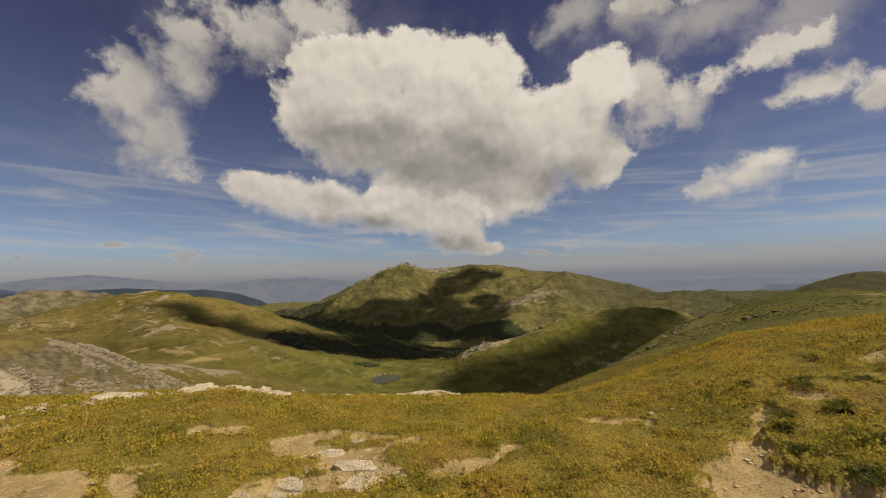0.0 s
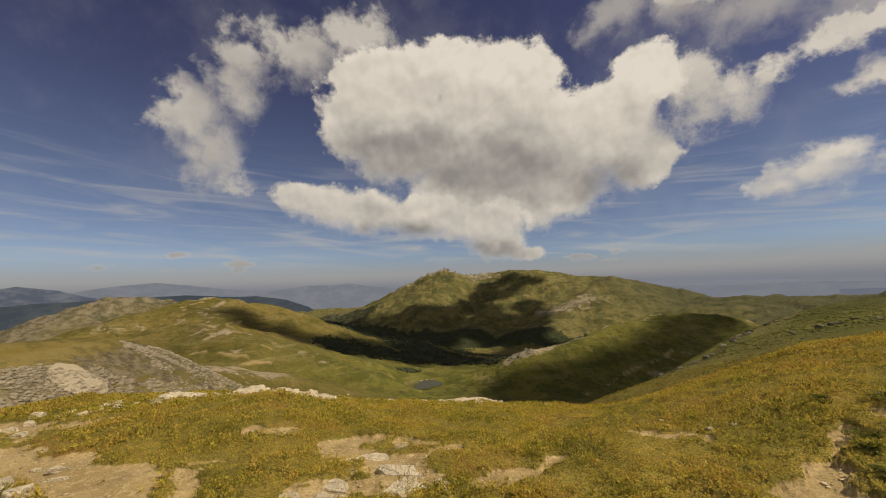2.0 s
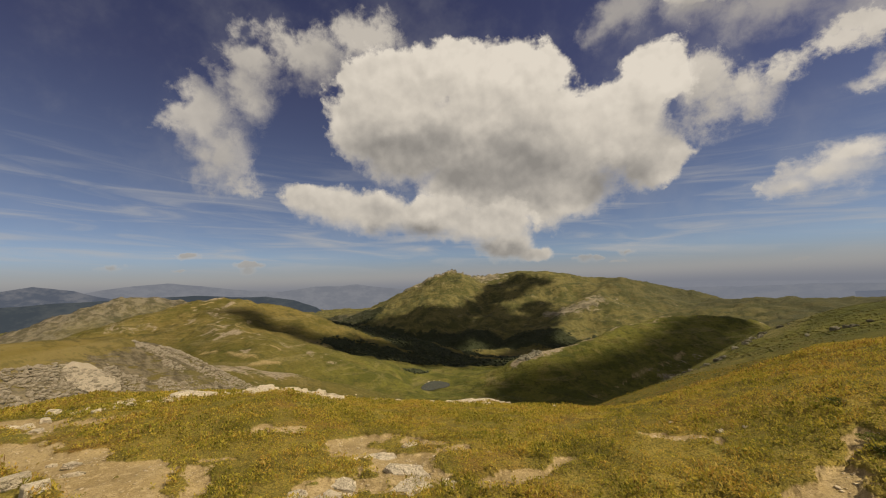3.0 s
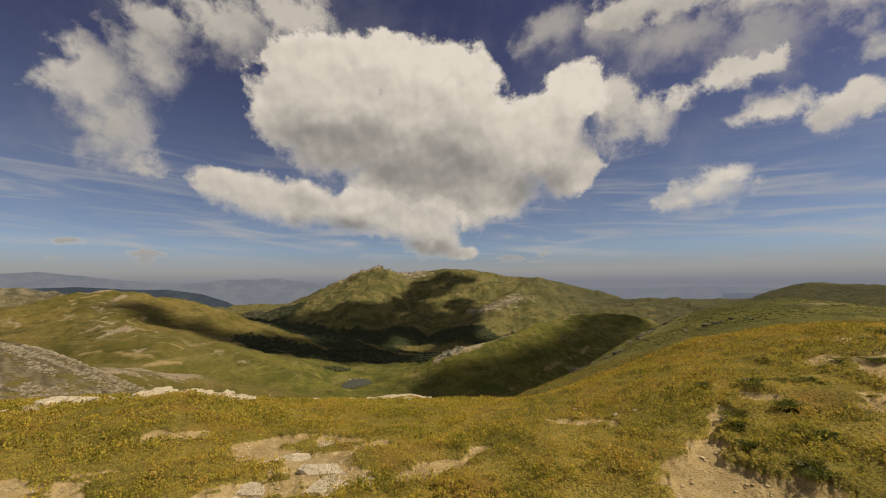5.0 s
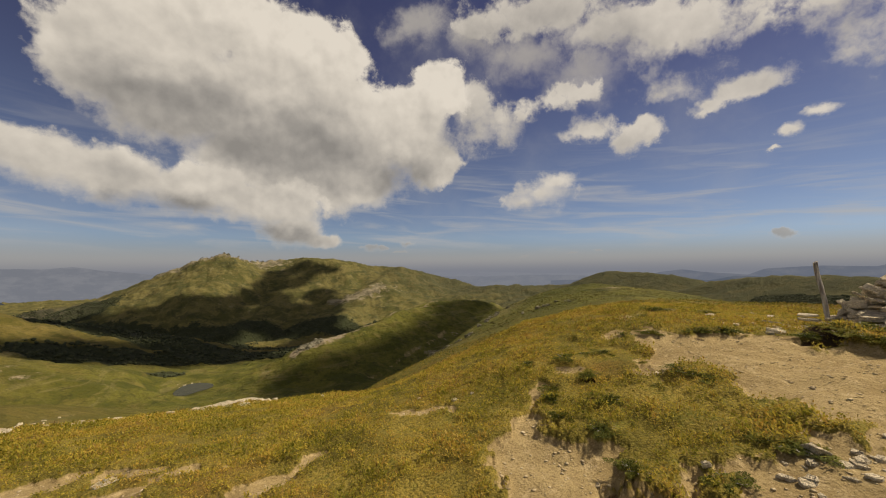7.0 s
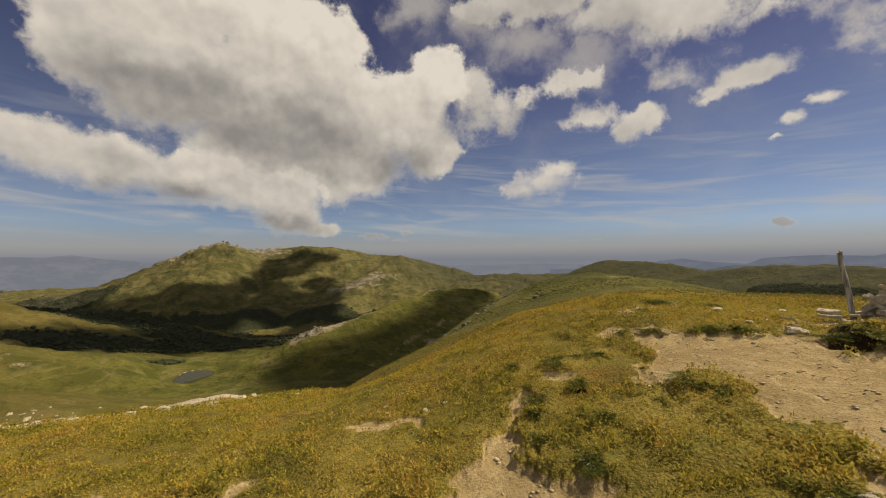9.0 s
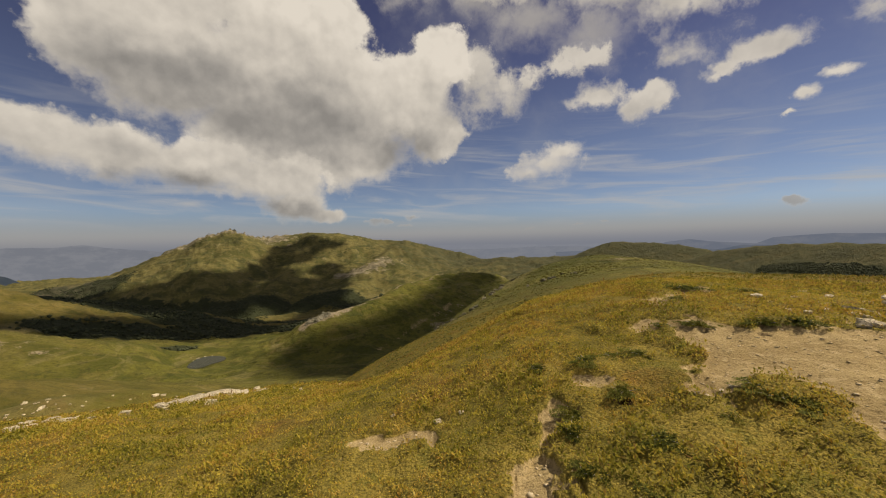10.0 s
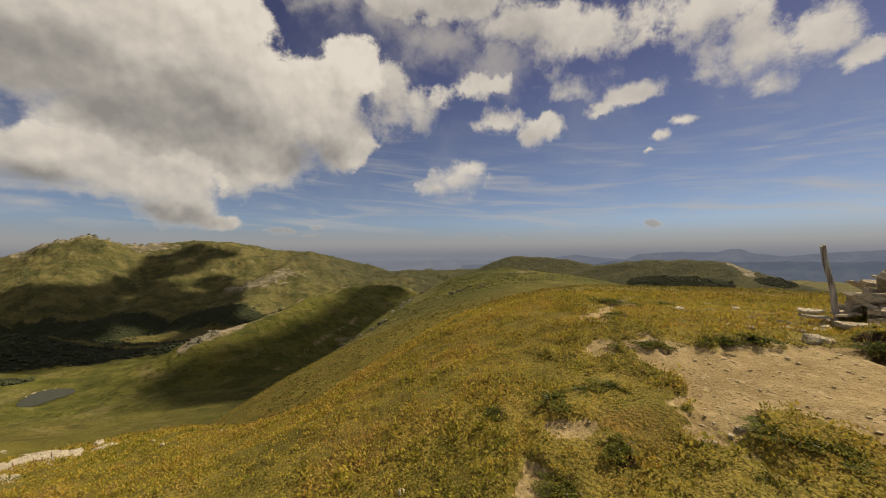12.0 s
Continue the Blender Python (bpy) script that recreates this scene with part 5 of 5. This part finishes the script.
# ---- junipers ----
def juniper(seed):
    """A low mat of juniper: twigs and sprays of needles over a dome, about 1 m across and 0.5 m high."""
    rng = np.random.default_rng(seed)
    top = tagged(new("juniper"), "low dark green juniper mat on a turf hummock", "shrub", "low junipers by the path")
    bm = bmesh.new()
    for k in range(9):
        a = 2 * math.pi * k / 9 + rng.uniform(-0.2, 0.2)
        end = Vector((0.42 * math.cos(a), 0.42 * math.sin(a), rng.uniform(0.12, 0.3)))
        rot = end.to_track_quat("Z", "Y").to_matrix().to_4x4()
        bmesh.ops.create_cone(bm, cap_ends=True, segments=5, radius1=0.022, radius2=0.006, depth=end.length, matrix=Matrix.Translation(end / 2) @ rot)
    me = bpy.data.meshes.new("twigs")
    bm.to_mesh(me)
    bm.free()
    me.materials.append(MAT_POST)
    tw = new("twigs", me)
    tw.parent = top
    cnt = 3000
    a, q = rng.uniform(0, 2 * math.pi, cnt), rng.uniform(0, 1, cnt) ** 0.5
    lob = 1 + 0.32 * np.sin(2 * a + seed) + 0.28 * np.sin(5 * a + 2 * seed) + 0.15 * np.sin(9 * a + seed)
    r = 0.55 * q ** 1.25 * lob
    c = np.stack([r * np.cos(a), r * np.sin(a), np.clip(0.34 * (1 - q ** 1.6) * rng.uniform(0.2, 1.0, cnt) * (0.8 + 0.4 * np.sin(4 * a + 7 * q)), 0.01, 1)], 1)
    leaf = new("foliage", leaf_cards("foliage", c, rng.uniform(0.05, 0.12, cnt), 0.3, rng, MAT_JUNIPER, 0.8))
    leaf.parent = top
    return top


def leaf_cards(name, c, length, slim, rng, mat, rise=0.8):
    """One mesh of many small pointed leaves standing at the places c."""
    cnt = len(c)
    a, tilt = rng.uniform(0, 2 * math.pi, cnt), rng.uniform(0.15, 1.0, cnt) * rise * math.pi / 2
    d = np.stack([np.cos(a) * np.cos(tilt), np.sin(a) * np.cos(tilt), np.sin(tilt)], 1) * length[:, None]
    b = a + rng.uniform(0.9, 2.2, cnt)
    s = np.stack([np.cos(b), np.sin(b), rng.uniform(-0.5, 0.5, cnt)], 1) * (length * slim * 0.5)[:, None]
    v = np.stack([c, c + 0.5 * d + s, c + d, c + 0.5 * d - s], 1).reshape(-1, 3)
    me = mesh_from(bpy.data.meshes.new(name), v, [np.arange(4 * cnt).reshape(-1, 4)])
    me.materials.append(mat)
    return me


kinds = [juniper(k) for k in range(3)]
for k, (x, y, r, h) in enumerate(JUNIPERS + JUNIPERS_FAR):
    m = pose(x, y, float(surface_z(x, y)) - 0.02, 0, 0, 67 * k) @ Matrix.Diagonal((2.2 * r, 1.8 * r, 1.25 * h, 1))
    if k < 3:
        kinds[k].matrix_world = m
    else:
        bare_copy = copy_thing(kinds[k % 3], Matrix.Identity(4))
        bare_copy.matrix_basis = m


# ---- turf: leaves and blades over the near ground ----
def turf(count, r0, r1, size, slim, mat, name, label, seed, rise, power=1.0, edge=None, az0=-64, az1=100):
    rng = np.random.default_rng(seed)
    r = r0 + (r1 - r0) * rng.uniform(0, 1, count) ** power
    a = np.radians(rng.uniform(az0, az1, count))
    x, y = 0.5 + r * np.sin(a), 0.7 + r * np.cos(a)
    clump, tuft = fbm(x, y, 0.35, 3, 0.6, seed=91), fbm(x, y, 0.07, 2, 0.6, seed=93)
    keep = (worn(x, y) + 0.12 * clump < 0.42 + 0.3 * (rng.uniform(0, 1, count) < 0.06)) & (clump + rng.uniform(-0.9, 0.9, count) > -1.1)
    keep &= (worn(x, y) < 0.2) | (x < 1.4) | (x > 3.5)
    keep &= hollow(x, y) + rng.uniform(-0.3, 0.3, count) < 0.75
    keep &= tuft + rng.uniform(-0.4, 0.4, count) > -0.55
    if edge is not None:
        keep &= fbm(x, y, 2.2, 3, 0.6, seed=92) > edge
    x, y, r, clump, tuft = x[keep], y[keep], r[keep], clump[keep], tuft[keep]
    z = surface_z(x, y)
    length = size * rng.uniform(0.6, 1.3, len(x)) * (0.75 + 0.075 * r) * (1 + 0.45 * clump) * (1.0 + 0.28 * tuft)
    lift = np.clip(rng.uniform(-0.01, 0.035, len(x)) * (1 + clump) + 0.010 * tuft, -0.01, 0.06)
    ob = new(name, leaf_cards(name, np.stack([x, y, z + lift], 1), length, slim, rng, mat, rise))
    return tagged(ob, label, "grass", kind="stuff")


turf(680000, 1.1, 15, 0.0215, 0.46, MAT_LEAF, "turf_leaves", "short yellow-green bilberry and grass turf", 21, 0.75)
turf(45000, 1.1, 16, 0.042, 0.12, MAT_STALK, "dry_grass", "dry rust and straw coloured grass blades", 22, 1.0, 0.8, 0.0)


turf(200000, 12.0, 36, 0.024, 0.5, MAT_FAR_LEAF, "slope_heath", "rough green and rusty heath on the slopes", 24, 0.8, 1.0)
turf(70000, 6.5, 24, 0.021, 0.4, MAT_RUST, "rust_brow", "rust-red autumn heath along the brow", 25, 0.9, 0.9, -0.15, 8, 52)
turf(85000, 5.0, 17, 0.021, 0.34, MAT_STALK, "rusty_grass", "rust-brown autumn grass towards the edge of the drop", 23, 0.9, 0.8, 0.1)


# ---- gravel on the worn ground ----
def gravel(count, seed):
    rng = np.random.default_rng(seed)
    ico = bmesh.new()
    bmesh.ops.create_icosphere(ico, subdivisions=1, radius=1.0)
    base = np.array([v.co[:] for v in ico.verts])
    faces = np.array([[v.index for v in f.verts] for f in ico.faces])
    ico.free()
    x, y = rng.uniform(-9, 9, count * 8), rng.uniform(0.2, 7, count * 8)
    keep = np.nonzero(worn(x, y) > 0.55)[0][:count]
    x, y = x[keep], y[keep]
    s = 0.003 + 0.018 * rng.uniform(0, 1, len(x)) ** 6
    shape = rng.uniform(0.6, 1.3, (len(x), 1, 3)) * [1, 1, 0.2]
    v = base[None] * (1 + rng.uniform(-0.25, 0.25, (len(x), len(base), 1))) * shape * s[:, None, None]
    v = v + np.stack([x, y, surface_z(x, y) + 0.2 * s], 1)[:, None]
    f = faces[None] + (np.arange(len(x)) * len(base))[:, None, None]
    me = mesh_from(bpy.data.meshes.new("gravel"), v.reshape(-1, 3), [f.reshape(-1, 3)])
    me.materials.append(MAT_GRAVEL)
    return tagged(new("gravel", me), "small tan stones scattered over bare soil", "gravel", kind="stuff")


gravel(9000, 31)


# ---- lumps in numbers: scree stones and far woods ----
def lumps(name, x, y, z, size, tall, jitter, mat, label, category, rng):
    ico = bmesh.new()
    bmesh.ops.create_icosphere(ico, subdivisions=1, radius=1.0)
    base = np.array([v.co[:] for v in ico.verts])
    faces = np.array([[v.index for v in f.verts] for f in ico.faces])
    ico.free()
    v = base[None] * (1 + rng.uniform(-jitter, jitter, (len(x), len(base), 3)))
    v = v * size[:, None, None] * np.stack([np.ones_like(tall), np.ones_like(tall), tall], 1)[:, None]
    v = v + np.stack([x, y, z], 1)[:, None]
    f = faces[None] + (np.arange(len(x)) * len(base))[:, None, None]
    me = mesh_from(bpy.data.meshes.new(name), v.reshape(-1, 3), [f.reshape(-1, 3)])
    me.materials.append(mat)
    return tagged(new(name, me), label, category, kind="stuff")


def scree_stones(count, seed):
    rng = np.random.default_rng(seed)
    t = rng.uniform(0, 1, count)
    az, d = np.radians(-72 + 39 * t), rng.uniform(32, 78, count)
    x, y = d * np.sin(az), d * np.cos(az)
    hither = d < np.interp(np.degrees(az), [-78, -56, -49, -44, -40, -36, -33], [40, 50, 58, 65, 71, 76, 78])
    keep = hither & (rng.uniform(0, 1, count) < np.clip(band(x, y, SCREE, 34) * 2.2, 0, 1) * (1 - 0.7 * smooth(-44, -40, np.degrees(az))) * (fbm(x, y, 5, 3, seed=61) > -0.45))
    x, y = x[keep], y[keep]
    z = surface_z(x, y)
    low = crest(x, y, SCREE, lambda d: 0 * d) - z > 3.0 + 1.0 * fbm(x, y, 5, 3, seed=62)
    x, y, z = x[low], y[low], z[low]
    size = 0.07 + 0.24 * rng.uniform(0, 1, len(x)) ** 3
    z = z + 0.1 * size
    return lumps("scree_stones", x, y, z, size, rng.uniform(0.3, 0.6, len(x)), 0.5, MAT_SCREE, "grey-brown scree stones on the slope", "scree", rng)


scree_stones(60000, 41)


def far_woods(count, seed, x0, x1, y0, y1, scale, label):
    rng = np.random.default_rng(seed)
    x, y = rng.uniform(x0, x1, count * 14), rng.uniform(y0, y1, count * 14)
    w8 = woodland(x, y) + 0.45 * fbm(x, y, 40, 3, seed=71)
    keep = np.nonzero((w8 > 0.5) & (woodland(x, y) > 0.2))[0][:count]
    x, y = x[keep], y[keep]
    size = rng.uniform(1.2, 2.4, len(x)) * scale
    tall = rng.uniform(0.6, 0.95, len(x))
    return lumps("far_woods", x, y, land(x, y) + size * tall * 0.6, size, tall, 0.2, MAT_TREE, label, "woods", rng)


far_woods(13000, 51, -950, 700, 180, 2050, 1.0, "dark beech woods far down in the valley")
far_woods(2500, 52, 860, 1020, 160, 450, 0.75, "dark band of woods on the side of the table hill")


def rocky_crag(name, line, count, size, seed, label):
    """A crag of many broken blocks, one mesh."""
    rng = random.Random(seed)
    bm = bmesh.new()
    for k in range(count):
        f = rng.uniform(0, len(line) - 1.001)
        a, b = line[int(f)], line[int(f) + 1]
        u = f - int(f)
        x, y = a[0] + u * (b[0] - a[0]) + rng.gauss(0, size), a[1] + u * (b[1] - a[1]) + rng.gauss(0, size)
        s = size * rng.uniform(0.5, 1.4)
        z = float(land(np.array([x]), np.array([y]))[0])
        m = pose(x, y, z + 0.1 * s, rng.uniform(-25, 25), rng.uniform(-25, 25), rng.uniform(0, 360)) @ Matrix.Diagonal((s, s * rng.uniform(0.5, 0.9), s * rng.uniform(0.5, 1.0), 1))
        verts = bmesh.ops.create_icosphere(bm, subdivisions=2, radius=0.75, matrix=m)["verts"]
        for v in verts:
            v.co += Vector((noise.noise(v.co / s * 1.7), noise.noise(v.co / s * 1.7 + Vector((5, 0, 0))), noise.noise(v.co / s * 1.7 + Vector((0, 5, 0))))) * s * 0.3
    me = bpy.data.meshes.new(name)
    bm.to_mesh(me)
    bm.free()
    me.materials.append(MAT_CRAG)
    return tagged(new(name, me), label, "rock")


rocky_crag("crag", [polar(3.4, 0, 418), polar(4.6, 0, 424), polar(5.4, 0, 430), polar(6.2, 0, 434)], 70, 3.4, 3, "pale limestone crag at the end of a grassy spur")
ridge_rng = random.Random(12)
for az0, d0, az1, d1, count in ((30.5, 74, 35.0, 88, 20), (22.5, 50, 28.5, 66, 26), (36, 60, 43, 62, 9)):
    for k in range(count):
        f = ridge_rng.random()
        x, y, _ = polar(az0 + f * (az1 - az0) + ridge_rng.gauss(0, 0.5), 0, d0 + f * (d1 - d0) + ridge_rng.gauss(0, 1.2))
        s = ridge_rng.uniform(0.3, 1.1)
        set_stone("ridge_rock", CRAG[k % 3], x, y, (s, s * 0.7, s * 0.5), ridge_rng.uniform(0, 360), "grey rock on the steep side of the near ridge", 0.3, "rocks along the near ridge", ridge_rng.uniform(-20, 20))
rocky_crag("summit_rocks", [polar(-9.0, 0, 2010), polar(-7.6, 0, 2000), polar(-6.2, 0, 1982), polar(-4.8, 0, 1980), polar(-3.4, 0, 1980), polar(-1.0, 0, 1985)], 120, 4.0, 6, "broken limestone blocks on the far summit")["kind"] = "stuff"


# ---- heath clumps on the slopes beyond the lookout ----
def heath_clumps(count, seed):
    rng = np.random.default_rng(seed)
    d = 12 * (130 / 12) ** rng.uniform(0, 1, count)
    az = np.radians(rng.uniform(12, 86, count))
    x, y = d * np.sin(az), d * np.cos(az)
    keep = (fbm(x, y, 7, 3, seed=95) + rng.uniform(-0.6, 0.6, count) > 0) & (worn(x, y) < 0.2)
    x, y, d = x[keep], y[keep], d[keep]
    size = rng.uniform(0.5, 1.2, len(x)) * np.clip(0.0042 * d, 0.05, 0.26)
    return lumps("heath_clumps", x, y, surface_z(x, y), size, rng.uniform(0.10, 0.22, len(x)), 0.45, MAT_CLUMP, "low green and brown heath clumps on the slope", "heath", rng)


heath_clumps(24000, 61)
